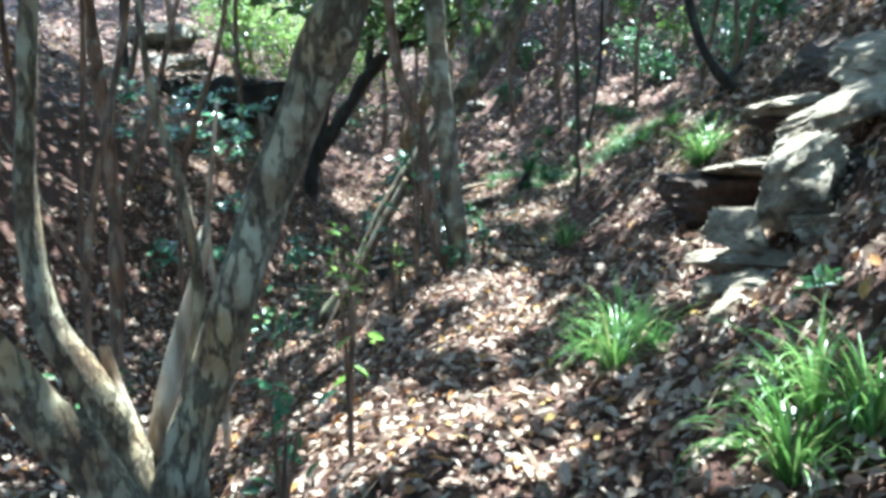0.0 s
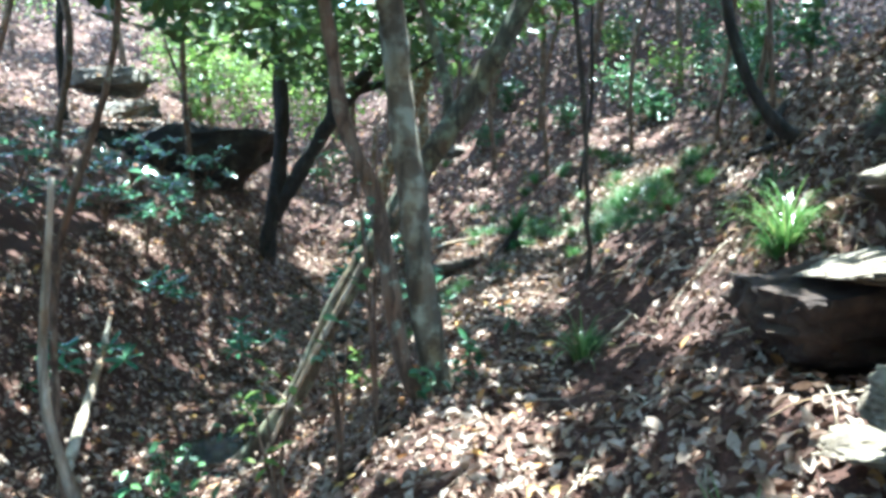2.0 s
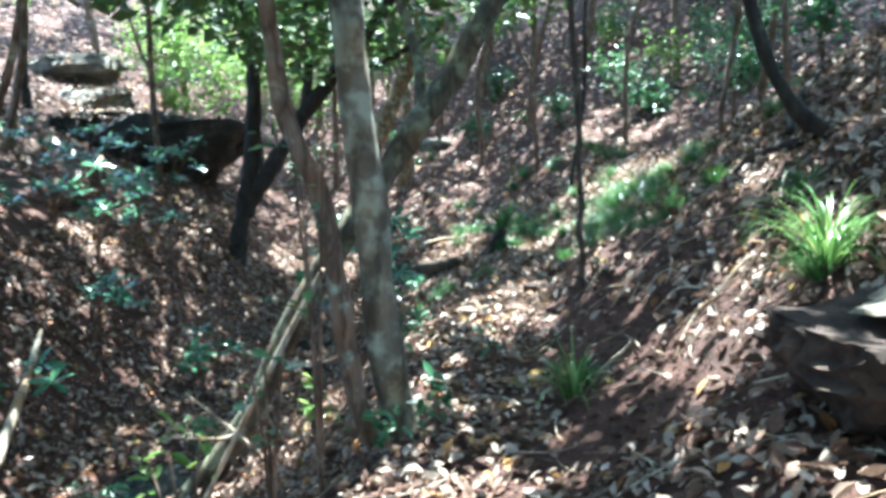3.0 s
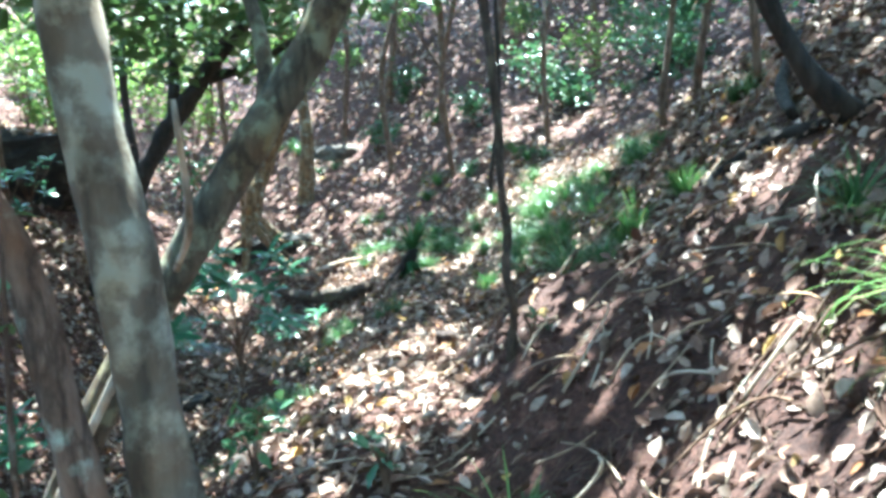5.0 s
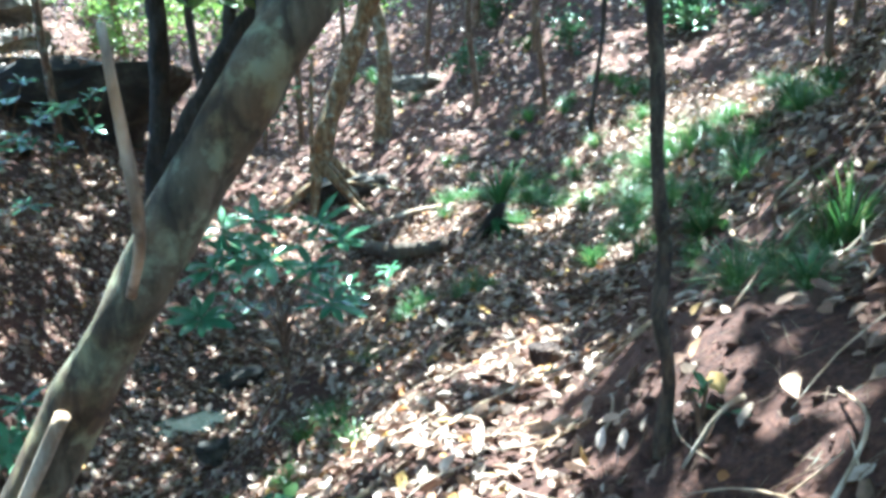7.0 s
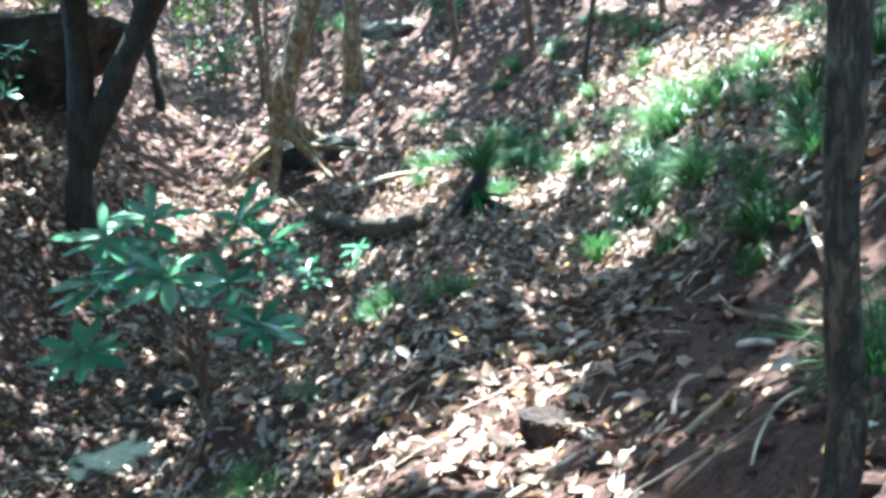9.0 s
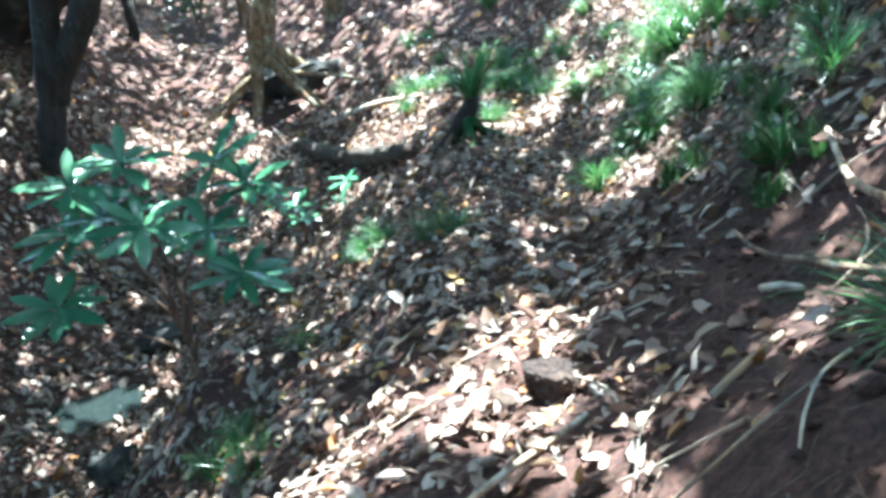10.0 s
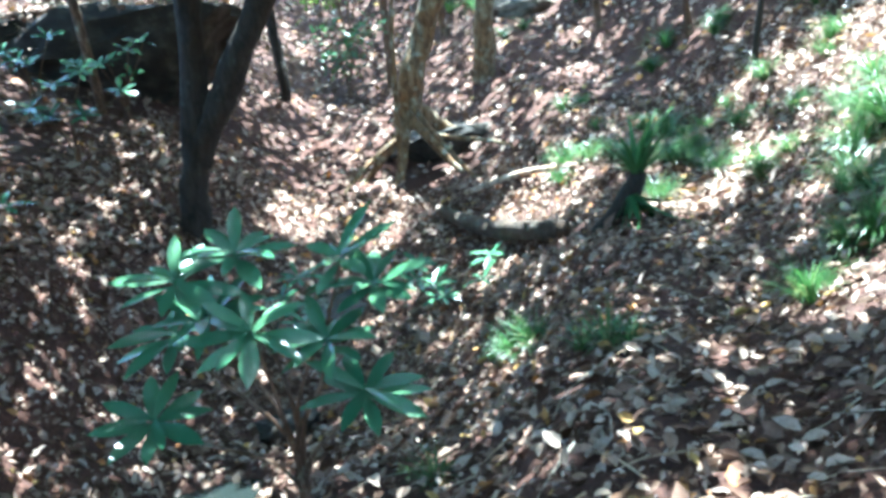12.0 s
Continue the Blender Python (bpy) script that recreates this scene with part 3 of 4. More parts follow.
def big_trees():
    g = lambda x, y: float(lie(x, y)) - 0.08
    tree("pale lichen-spotted leaning tree with several stems from one foot",
         [[(-0.98, 2.68, g(-0.98, 2.68), 0.12), (-0.92, 2.66, 0.12, 0.086), (-0.81, 2.655, 0.5, 0.078), (-0.7, 2.65, 0.82, 0.072), (-0.59, 2.645, 1.12, 0.069), (-0.49, 2.64, 1.38, 0.073), (-0.42, 2.63, 1.54, 0.071), (-0.35, 2.62, 1.68, 0.085), (-0.28, 2.62, 1.86, 0.072), (0.05, 2.6, 2.6, 0.065), (0.3, 2.7, 3.8, 0.05), (0.4, 2.8, 5.2, 0.03)],
          [(-1.0, 2.72, -0.15, 0.11), (-1.06, 2.75, 0.17, 0.085), (-1.22, 2.76, 0.52, 0.066), (-1.36, 2.76, 0.78, 0.052), (-1.4, 2.77, 1.19, 0.04), (-1.36, 2.78, 1.67, 0.035), (-1.3, 2.8, 2.6, 0.03), (-1.5, 2.9, 4.4, 0.02)],
          [(-0.92, 2.45, -0.2, 0.1), (-0.94, 2.3, 0.28, 0.08), (-1.13, 2.2, 0.66, 0.07), (-1.4, 2.1, 1.1, 0.06), (-1.9, 2.0, 2.0, 0.05), (-2.4, 1.9, 3.6, 0.03)],
          [(-0.35, 2.62, 1.68, 0.06), (-0.3, 2.57, 1.69, 0.045), (-0.275, 2.54, 1.7, 0.02)],
          [(-0.5, 2.63, 1.36, 0.05), (-0.545, 2.6, 1.43, 0.028), (-0.56, 2.59, 1.46, 0.012)],
          [(-0.87, 2.8, 0.1, 0.035), (-0.9, 2.84, 0.5, 0.024), (-0.86, 2.86, 0.8, 0.022), (-0.9, 2.86, 1.2, 0.016), (-1.0, 2.86, 1.6, 0.013), (-1.06, 2.88, 2.4, 0.01)]], BARK_PALE)
    dead = tree("bleached splintered dead stub standing at the tree foot", [[(-1.1, 2.92, -0.3, 0.05), (-1.05, 2.9, 0.25, 0.042), (-0.93, 2.9, 0.72, 0.032), (-0.84, 2.9, 0.98, 0.016), (-0.83, 2.9, 1.03, 0.005)],
          [(-1.07, 2.9, 0.1, 0.04), (-1.18, 2.92, 0.4, 0.03), (-1.25, 2.95, 0.62, 0.02)]], DEAD_WOOD, name="dead_stub", crown=False)
    dead["category"] = "dead wood"
    tree("smooth grey tree beside the trail with a thinner brown stem",
         [[(0.2, 7.3, 0.0, 0.16), (0.16, 7.3, 0.2, 0.106), (0.08, 7.3, 0.75, 0.092), (0.02, 7.3, 1.4, 0.09), (-0.07, 7.3, 2.3, 0.084), (-0.15, 7.3, 3.4, 0.08), (-0.1, 7.5, 5.4, 0.04)],
          [(0.08, 7.22, 0.1, 0.07), (-0.05, 7.2, 0.35, 0.06), (-0.14, 7.2, 0.95, 0.055), (-0.22, 7.2, 1.42, 0.052), (-0.38, 7.2, 1.85, 0.047), (-0.46, 7.2, 2.4, 0.042), (-0.6, 7.2, 3.5, 0.03), (-0.8, 7.1, 4.8, 0.015)],
          [(0.24, 7.2, 0.0, 0.05), (0.17, 7.26, 0.28, 0.05), (0.1, 7.3, 0.6, 0.04)]], BARK_GREY, second=BARK_BROWN)
    tree("leaning olive-grey trunk rising from the gully with a sunlit edge",
         [[(-1.75, 9.1, -1.25, 0.13), (-1.4, 9.1, -0.85, 0.1), (-1.05, 9.1, -0.4, 0.088), (-0.6, 9.1, 0.48, 0.092), (-0.15, 9.1, 1.18, 0.098), (0.24, 9.1, 1.76, 0.095), (0.58, 9.1, 2.25, 0.092), (1.0, 9.15, 3.0, 0.08), (1.5, 9.3, 4.2, 0.06), (1.8, 9.4, 5.6, 0.03)],
          [(0.3, 9.12, 1.85, 0.05), (0.3, 9.3, 2.3, 0.04), (0.1, 9.5, 3.0, 0.03), (-0.2, 9.6, 4.0, 0.015)]], BARK_MOSS)
    stick = tree("forked pale dead branch resting against a leaning trunk",
         [[(-1.35, 8.75, -0.98, 0.02), (-1.05, 8.92, -0.38, 0.02), (-0.74, 8.97, 0.2, 0.022), (-0.4, 8.96, 0.8, 0.024)],
          [(-1.6, 8.9, -0.4, 0.008), (-1.2, 8.92, -0.44, 0.012), (-1.05, 8.92, -0.42, 0.014), (-0.86, 8.9, -0.62, 0.012)],
          [(-1.42, 8.9, -0.08, 0.007), (-1.06, 8.92, -0.4, 0.012)],
          [(-0.16, 9.0, 1.16, 0.016), (-0.06, 8.85, 1.35, 0.018), (-0.04, 8.78, 1.6, 0.018), (-0.06, 8.76, 1.95, 0.012)]], DEAD_WOOD, name="dead_branch", crown=False)
    stick["category"] = "dead wood"
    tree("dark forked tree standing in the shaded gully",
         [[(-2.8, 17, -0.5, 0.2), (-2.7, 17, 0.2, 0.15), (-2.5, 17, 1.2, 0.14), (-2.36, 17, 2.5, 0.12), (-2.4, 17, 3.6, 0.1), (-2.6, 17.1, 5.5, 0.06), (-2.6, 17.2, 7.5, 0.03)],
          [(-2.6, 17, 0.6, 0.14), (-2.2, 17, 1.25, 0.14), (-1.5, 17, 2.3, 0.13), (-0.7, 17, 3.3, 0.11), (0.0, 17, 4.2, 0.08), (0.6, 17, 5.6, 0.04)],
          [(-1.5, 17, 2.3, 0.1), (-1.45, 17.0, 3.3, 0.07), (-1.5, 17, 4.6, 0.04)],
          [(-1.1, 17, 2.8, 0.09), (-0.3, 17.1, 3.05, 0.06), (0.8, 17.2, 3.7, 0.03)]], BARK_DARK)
    tree("thin dark sapling stem on the trail bank",
         [[(1.43, 8.78, 0.42, 0.034), (1.425, 8.78, 0.7, 0.025), (1.445, 8.78, 0.88, 0.019), (1.41, 8.77, 1.08, 0.022), (1.43, 8.78, 1.26, 0.02), (1.405, 8.77, 1.5, 0.021), (1.4, 8.78, 1.9, 0.02), (1.32, 8.78, 2.8, 0.02), (1.2, 8.8, 4.2, 0.013)],
          [(1.42, 8.77, 1.3, 0.012), (1.44, 8.72, 1.34, 0.008), (1.45, 8.68, 1.36, 0.003)]], BARK_SAPLING)
    tree("ochre tree on arching stilt roots",
         [[(-0.95, 20.2, 0.35, 0.2), (-0.72, 20.2, 1.2, 0.17), (-0.35, 20.2, 2.1, 0.16), (0.0, 20.2, 2.9, 0.15), (0.4, 20.2, 4.2, 0.12), (0.5, 20.3, 6.5, 0.06)],
          [(-0.8, 20.2, 0.9, 0.1), (-0.95, 20.05, 0.35, 0.085), (-1.02, 19.9, -0.15, 0.07), (-1.1, 19.75, -0.4, 0.05)],
          [(-0.85, 20.2, 0.5, 0.09), (-0.5, 20.0, 0.05, 0.06), (-0.2, 19.8, -0.25, 0.04), (0.2, 19.5, -0.35, 0.03)],
          [(-0.9, 20.2, 0.4, 0.08), (-1.25, 20.1, 0.05, 0.06), (-1.5, 20.0, -0.25, 0.04), (-1.8, 19.8, -0.45, 0.03)],
          [(-0.8, 20.3, 0.6, 0.12), (-0.4, 20.6, 0.2, 0.1), (0.0, 20.9, 0.1, 0.06)],
          [(-0.86, 20.1, 0.7, 0.05), (-0.55, 19.75, 0.35, 0.035), (-0.2, 19.5, -0.05, 0.03), (0.05, 19.3, -0.3, 0.02)],
          [(-0.7, 20.1, 0.25, 0.035), (-0.1, 19.7, 0.2, 0.03), (0.4, 19.6, 0.1, 0.02), (0.7, 19.5, -0.1, 0.015)],
          [(-0.95, 20.05, 0.3, 0.04), (-1.4, 19.7, 0.0, 0.03), (-1.7, 19.3, -0.3, 0.02)],
          [(-0.9, 20.1, 2.3, 0.03), (-0.98, 20.0, 1.2, 0.035), (-1.0, 19.9, 0.4, 0.04), (-1.02, 19.8, -0.3, 0.045)]], BARK_OCHRE)
    tree("slender ochre tree at the bend of the trail",
         [[(0.05, 22.3, 0.7, 0.19), (0.12, 22.2, 1.5, 0.15), (0.16, 22.2, 2.3, 0.14), (0.04, 22.2, 3.2, 0.14), (-0.2, 22.3, 4.6, 0.1), (0.0, 22.4, 7, 0.05)]], BARK_OCHRE)
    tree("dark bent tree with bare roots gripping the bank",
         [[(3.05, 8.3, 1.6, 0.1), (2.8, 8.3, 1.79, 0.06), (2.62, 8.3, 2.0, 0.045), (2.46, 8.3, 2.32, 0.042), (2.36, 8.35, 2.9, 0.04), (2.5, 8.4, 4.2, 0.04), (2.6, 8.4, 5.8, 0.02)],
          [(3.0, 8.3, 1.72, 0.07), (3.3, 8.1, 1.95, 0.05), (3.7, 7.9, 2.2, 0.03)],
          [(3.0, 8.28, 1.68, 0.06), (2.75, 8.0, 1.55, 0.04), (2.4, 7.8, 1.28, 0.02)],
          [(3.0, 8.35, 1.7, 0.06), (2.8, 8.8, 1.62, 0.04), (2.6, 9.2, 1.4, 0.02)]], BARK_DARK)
    stems = [(-2.3, 5.5, 0.055, 0, BARK_BROWN), (-1.64, 6.0, 0.03, 0.02, DEAD_WOOD), (-1.75, 4.0, 0.02, 0.0, BARK_BROWN), (-2.9, 6.5, 0.03, -0.05, BARK_BROWN), (-1.9, 4.6, 0.018, -0.06, BARK_BROWN), 
             (-2.6, 8.0, 0.03, 0.08, BARK_BROWN), (-4.6, 19, 0.06, 0.05, BARK_BROWN), (-3.3, 22.5, 0.09, -0.04, BARK_DARK), (-1.7, 23.5, 0.07, 0.03, BARK_BROWN), (1.9, 22.5, 0.06, 0.04, BARK_BROWN), (2.9, 20.5, 0.05, 0.03, BARK_BROWN), (3.2, 23.5, 0.08, -0.05, BARK_BROWN),
             (4.4, 19.0, 0.05, 0.08, BARK_BROWN), (2.2, 26, 0.1, 0.02, BARK_BROWN), (4.8, 25, 0.1, 0.03, BARK_BROWN), (6.3, 22, 0.09, -0.08, BARK_BROWN), (5.5, 15.5, 0.06, -0.03, BARK_BROWN), (4.1, 13.2, 0.035, 0.06, BARK_BROWN), (6.2, 12, 0.06, 0.03, BARK_BROWN),
             (-6.3, 17, 0.07, 0.06, BARK_BROWN), (-7.8, 21, 0.09, 0.04, BARK_DARK), (-5.8, 26, 0.1, 0.02, BARK_BROWN), (-2.5, 28, 0.11, 0.03, BARK_BROWN), (0.5, 30, 0.12, -0.02, BARK_BROWN), (7.5, 28, 0.12, 0.04, BARK_BROWN), (-9, 28, 0.12, 0.02, BARK_BROWN), (3.6, 10.5, 0.03, -0.08, BARK_BROWN),
             (3.2, 18.3, 0.035, 0.05, BARK_DARK), (1.0, 25.5, 0.06, 0.06, BARK_BROWN), (-0.8, 25, 0.06, -0.05, BARK_BROWN), (5.2, 9.5, 0.06, 0.0, BARK_BROWN), (-5.6, 10, 0.07, 0.03, BARK_BROWN), (-5, 3.5, 0.09, 0.02, BARK_BROWN), (4.6, 3, 0.09, -0.03, BARK_BROWN), (-3.6, -2, 0.1, 0.02, BARK_BROWN), (3.6, -3, 0.1, 0, BARK_BROWN)]
    for k, (x, y, r, lean, m) in enumerate(stems):
        z = float(lie(x, y))
        h = 5.5 + r * 20
        short = (m is DEAD_WOOD)
        h = 2.6 if short else h
        wob = lambda: random.uniform(-0.24, 0.24) * (0.5 if short else 1)
        pts = [(x, y, z - 0.1, r * 1.3), (x + wob() * 0.3, y, z + 0.3, r), (x + lean * h * 0.3 + wob(), y + wob(), z + h * 0.3, r * 0.95), (x + lean * h * 0.6 + wob(), y + wob(), z + h * 0.6, r * 0.8), (x + lean * h, y + wob(), z + h, r * 0.45)]
        limbs = [pts]
        if not short and k % 2 == 0:
            a = random.uniform(0, 6.28)
            limbs.append([(*pts[2][:3], r * 0.6), (pts[2][0] + math.cos(a) * 0.4, pts[2][1] + math.sin(a) * 0.4, pts[2][2] + 0.7, r * 0.45), (pts[2][0] + math.cos(a) * 1.0, pts[2][1] + math.sin(a), pts[2][2] + 2.2, r * 0.2)])
        words = "bleached dead pole standing among the trees" if short else {"brown_bark": "slender brown-barked forest tree", "shaded_dark_bark": "slender dark-barked forest tree"}[m.name] + " on the leafy slope"
        ob = tree(words, limbs, m, name="dead_pole" if short else "tree", group="" if short else "slender forest trees", crown=not short, seg=9)
        if short:
            ob["category"] = "dead wood"


# Gaps cut in the leaf roof to land sun patches: the place on the ground and the gap's width.
SUN_GAPS = [(-1.2, 4.6, -0.5, 0.25), (-0.8, 5.5, -0.2, 0.2), (-1.8, 6.2, -0.9, 0.25), (-0.7, 6.8, -0.2, 0.2), (-1.6, 8.2, -0.9, 0.2), (0.6, 6.3, 0.1, 0.2), (1.5, 22.8, 1.3, 0.35), (1.1, 24.8, 1.8, 0.4), (4.1, 15.0, 1.4, 0.45), (4.75, 19.3, 1.9, 0.4), (0.6, 17.9, -0.3, 0.25), (2.6, 15.8, 0.35, 0.2), (0.5, 10.4, 0.08, 0.2), (-0.2, 11.1, -0.5, 0.16), (1.64, 9.05, 0.8, 0.13), (2.71, 13.4, 0.65, 0.15), (1.15, 17.6, 0.06, 0.3), (0.57, 9.8, 0.27, 0.2), (0.08, 9.5, 0.02, 0.25), (1.98, 7.2, 1.0, 0.1), (2.44, 8.4, 1.38, 0.08), (1.71, 6.5, 0.84, 0.2), (-0.46, 9.6, -0.4, 0.15), (-0.36, 3.7, -0.1, 0.25), (3.1, 18.1, 0.7, 0.3), (2.7, 16.6, 0.4, 0.25), (-1.05, 18.5, -0.6, 0.3), (2.08, 6.6, 1.3, 0.13),
            (0.1, 5.2, 0.0, 0.25), (-0.1, 6.4, 0.0, 0.3), (0.35, 7.9, 0.25, 0.25), (1.75, 7.0, 0.7, 0.25), (2.6, 9.3, 1.4, 0.15), (0.9, 9.0, 0.4, 0.2), (1.1, 10.7, 0.26, 0.3), (1.35, 10.0, 0.3, 0.16), (2.0, 15.5, 0.2, 0.3), (0.6, 16.6, -0.4, 0.35), (3.6, 17.5, 1.2, 0.7), (3.5, 15.6, 1.0, 0.8), (3.7, 14.0, 1.4, 0.5), (-2.0, 18.6, -0.4, 0.4), (-5.5, 22, 2.0, 0.6), (-4.4, 23.5, 1.5, 0.6), (-7, 26, 3.3, 1.0), (-3.9, 13.6, 0.5, 0.4), (-0.9, 9.05, 0.0, 0.3), (-0.45, 9.1, 0.7, 0.25), (0.5, 3.9, 0.0, 0.2), (-0.4, 4.2, -0.1, 0.25), (-1.1, 2.8, 0.4, 0.15), (-1.35, 2.76, 1.2, 0.1), (-2.2, 7.0, -1.0, 0.3), (1.05, 2.45, 0.6, 0.1), (0.95, 4.15, 0.4, 0.12), (0.5, 5.55, 0.08, 0.3), (0.25, 4.0, 0.03, 0.2), (1.28, 11.1, 0.24, 0.3), (1.05, 9.6, 0.35, 0.18), (3.0, 14.4, 0.7, 0.4), (2.6, 16.2, 0.5, 0.4), (2.3, 6.0, 1.2, 0.1), (1.45, 4.8, 0.6, 0.28), (2.0, 4.8, 1.2, 0.25), (1.35, 3.7, 0.6, 0.22), (0.4, 3.2, 0.0, 0.2), (-0.1, 3.6, 0.0, 0.2), (2.2, 12.7, 0.5, 0.2), (1.9, 5.4, 0.9, 0.2),
            (-7.5, 24, 3.2, 1.1), (-6.2, 22.5, 2.2, 0.7), (-1.2, 18.3, -0.6, 0.35), (0.9, 17.2, -0.2, 0.4), (-0.7, 9.1, 0.4, 0.13), (-1.0, 9.1, -0.3, 0.12), (1.5, 21, 0.6, 0.5), (-1.35, 13.5, -1.0, 0.22), (-3.6, 20, 0.3, 0.4), (1.5, 7.1, 0.5, 0.18), (-1.1, 2.9, 0.3, 0.12), (0.55, 13.6, -0.4, 0.1), (4.5, 21, 2.2, 0.6), (-5, 27, 3, 1.0), (0.3, 9.2, 0.3, 0.14), (-0.75, 13.1, 0.5, 0.12)]

# Openings added through the crowns so the pools mirror sky: a place, a direction and a width.
SKY_GAPS = [(-1.5, 13.5, -1.0, -0.38, 0.82, 0.42, 0.24), (-1.75, 9.6, -1.0, -0.3, 0.88, 0.38, 0.26)]


def crowns(total=250000):
    """The leaf roof, shared out among the trees that stand nearest below it."""
    x, y = rng.uniform(-14, 13, total), rng.uniform(-8, 36, total)
    h = rng.uniform(3.6, 7.5, total)
    p = np.stack([x, y, lie(x, y) * 0.85 + h], -1)
    clump = np.array([noise.noise(Vector(q) * 0.9) + 0.6 * noise.noise(Vector(q) * 2.6) for q in p])
    near = np.exp(-((x - 1.4) / 2.4) ** 4 - ((y - 12.0) / 6.5) ** 4)
    keep = clump > -0.2 - 0.32 * near - 0.26 * ((x < -1.2) & (y > 9) & (y < 22)) + 0.28 * ((y > 20.5) & (x < 1)) + 0.08 * (y > 22)
    s = np.array(SUN_WAY)
    for gx, gy, gz, r in SUN_GAPS:
        d = p - np.array((gx, gy, gz))
        off = np.linalg.norm(d - (d @ s)[:, None] * s, axis=1)
        wild = 1 + 0.45 * np.sin(np.arctan2(d[:, 1], d[:, 0]) * 3 + gx * 5)
        keep &= (off > r * wild * 0.8 + 0.14)
    for ox, oy, oz, dx, dy, dz, r in SKY_GAPS:
        way = np.array((dx, dy, dz)) / math.sqrt(dx * dx + dy * dy + dz * dz)
        d = p - np.array((ox, oy, oz))
        keep &= (np.linalg.norm(d - (d @ way)[:, None] * way, axis=1) > r) | (rng.uniform(0, 1, total) < 0.1)
    p = p[keep]
    tips = np.array([(t[2][0], t[2][1]) for t in TREES])
    near = np.argmin(np.linalg.norm(p[:, None, :2] - tips[None], axis=2), axis=1)
    for k, (top, foot, tip, bark) in enumerate(TREES):
        q = p[near == k] - np.array(foot)
        n = len(q)
        if n < 5:
            continue
        length = rng.uniform(0.17, 0.31, n)
        me = leaf_cloud("crown", q, turns(rng.uniform(0, 6.28, n), rng.normal(0, 0.45, n), rng.normal(0, 0.45, n)), length, length * rng.uniform(0.9, 1.2, n), CANOPY, True)
        part("crown", me, top)


# ---- the place ----
ground()
big_trees()
crowns()
LONG_LEAF = long_leaf()

# Pale slabs added on the brown blocks stand for their sunlit tops.
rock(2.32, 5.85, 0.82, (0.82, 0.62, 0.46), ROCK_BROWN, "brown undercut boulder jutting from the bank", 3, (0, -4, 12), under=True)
rock(2.3, 5.72, 1.12, (0.66, 0.5, 0.12), ROCK_PALE, "flat pale slab forming the sunlit top of a brown boulder", 4, (-3, -3, 12))
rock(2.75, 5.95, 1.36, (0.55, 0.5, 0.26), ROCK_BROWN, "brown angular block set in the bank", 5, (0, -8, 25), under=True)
rock(2.72, 5.9, 1.56, (0.52, 0.46, 0.12), ROCK_PALE, "pale slab forming the sunlit top of an angular block", 18, (0, -12, 25))
# This boulder's shadow is put into its dark rock colour.
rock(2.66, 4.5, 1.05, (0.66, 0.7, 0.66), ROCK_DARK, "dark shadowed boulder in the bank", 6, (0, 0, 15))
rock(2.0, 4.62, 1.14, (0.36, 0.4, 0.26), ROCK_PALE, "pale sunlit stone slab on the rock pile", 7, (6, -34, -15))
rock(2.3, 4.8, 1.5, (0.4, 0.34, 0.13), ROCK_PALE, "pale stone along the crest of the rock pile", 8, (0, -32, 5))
rock(1.64, 4.56, 0.86, (0.17, 0.2, 0.13), ROCK_PALE, "pale pointed stone in the rock pile", 9, (0, -10, 60))
rock(2.02, 4.36, 0.88, (0.19, 0.18, 0.13), ROCK_PALE, "pale blocky stone on the rock pile", 10, (5, -10, -30))
rock(1.7, 4.68, 0.66, (0.44, 0.22, 0.1), ROCK_PALE, "long flat pale ledge stone beside the trail", 12, (0, -10, -50))
rock(1.55, 4.3, 0.56, (0.22, 0.2, 0.1), ROCK_PALE, "flat pale stone at the rock pile foot", 19, (4, -14, 20))
rock(1.4, 3.85, 0.52, (0.13, 0.4, 0.17), ROCK_PALE, "tilted grey stone slab beside the trail", 13, (10, -34, -42))
rock(2.95, 5.2, 1.82, (0.45, 0.9, 0.14), ROCK_PALE, "pale ledge along the upper bank", 14, (12, -25, -8))
rock(3.2, 6.6, 1.9, (0.6, 0.8, 0.25), ROCK_BROWN, "brown ledge along the upper bank", 17, (10, -25, -8))
rock(0.85, 24.8, 1.75, (0.75, 0.4, 0.3), ROCK_LEDGE, "grey mossy boulder beside the far trail", 62, (0, 0, 5), detail=4)
rock(-0.65, 20.9, -0.1, (1.1, 0.7, 0.55), ROCK_DARK, "dark rooty mound of earth under a tree", 61, (0, 0, 10), name="earth_mound", detail=4)
rock(1.36, 10.6, 0.33, (0.1, 0.1, 0.11), ROCK_BROWN, "small brown stone on the trail", 15, (0, 0, 0), name="stone")
rock(1.62, 2.75, 0.6, (0.13, 0.12, 0.1), ROCK_BROWN, "brown stone among leaves on the bank", 16, name="stone")
# Dark overhangs below get the black of their shaded hollows from the rock colour.
LEDGES = []
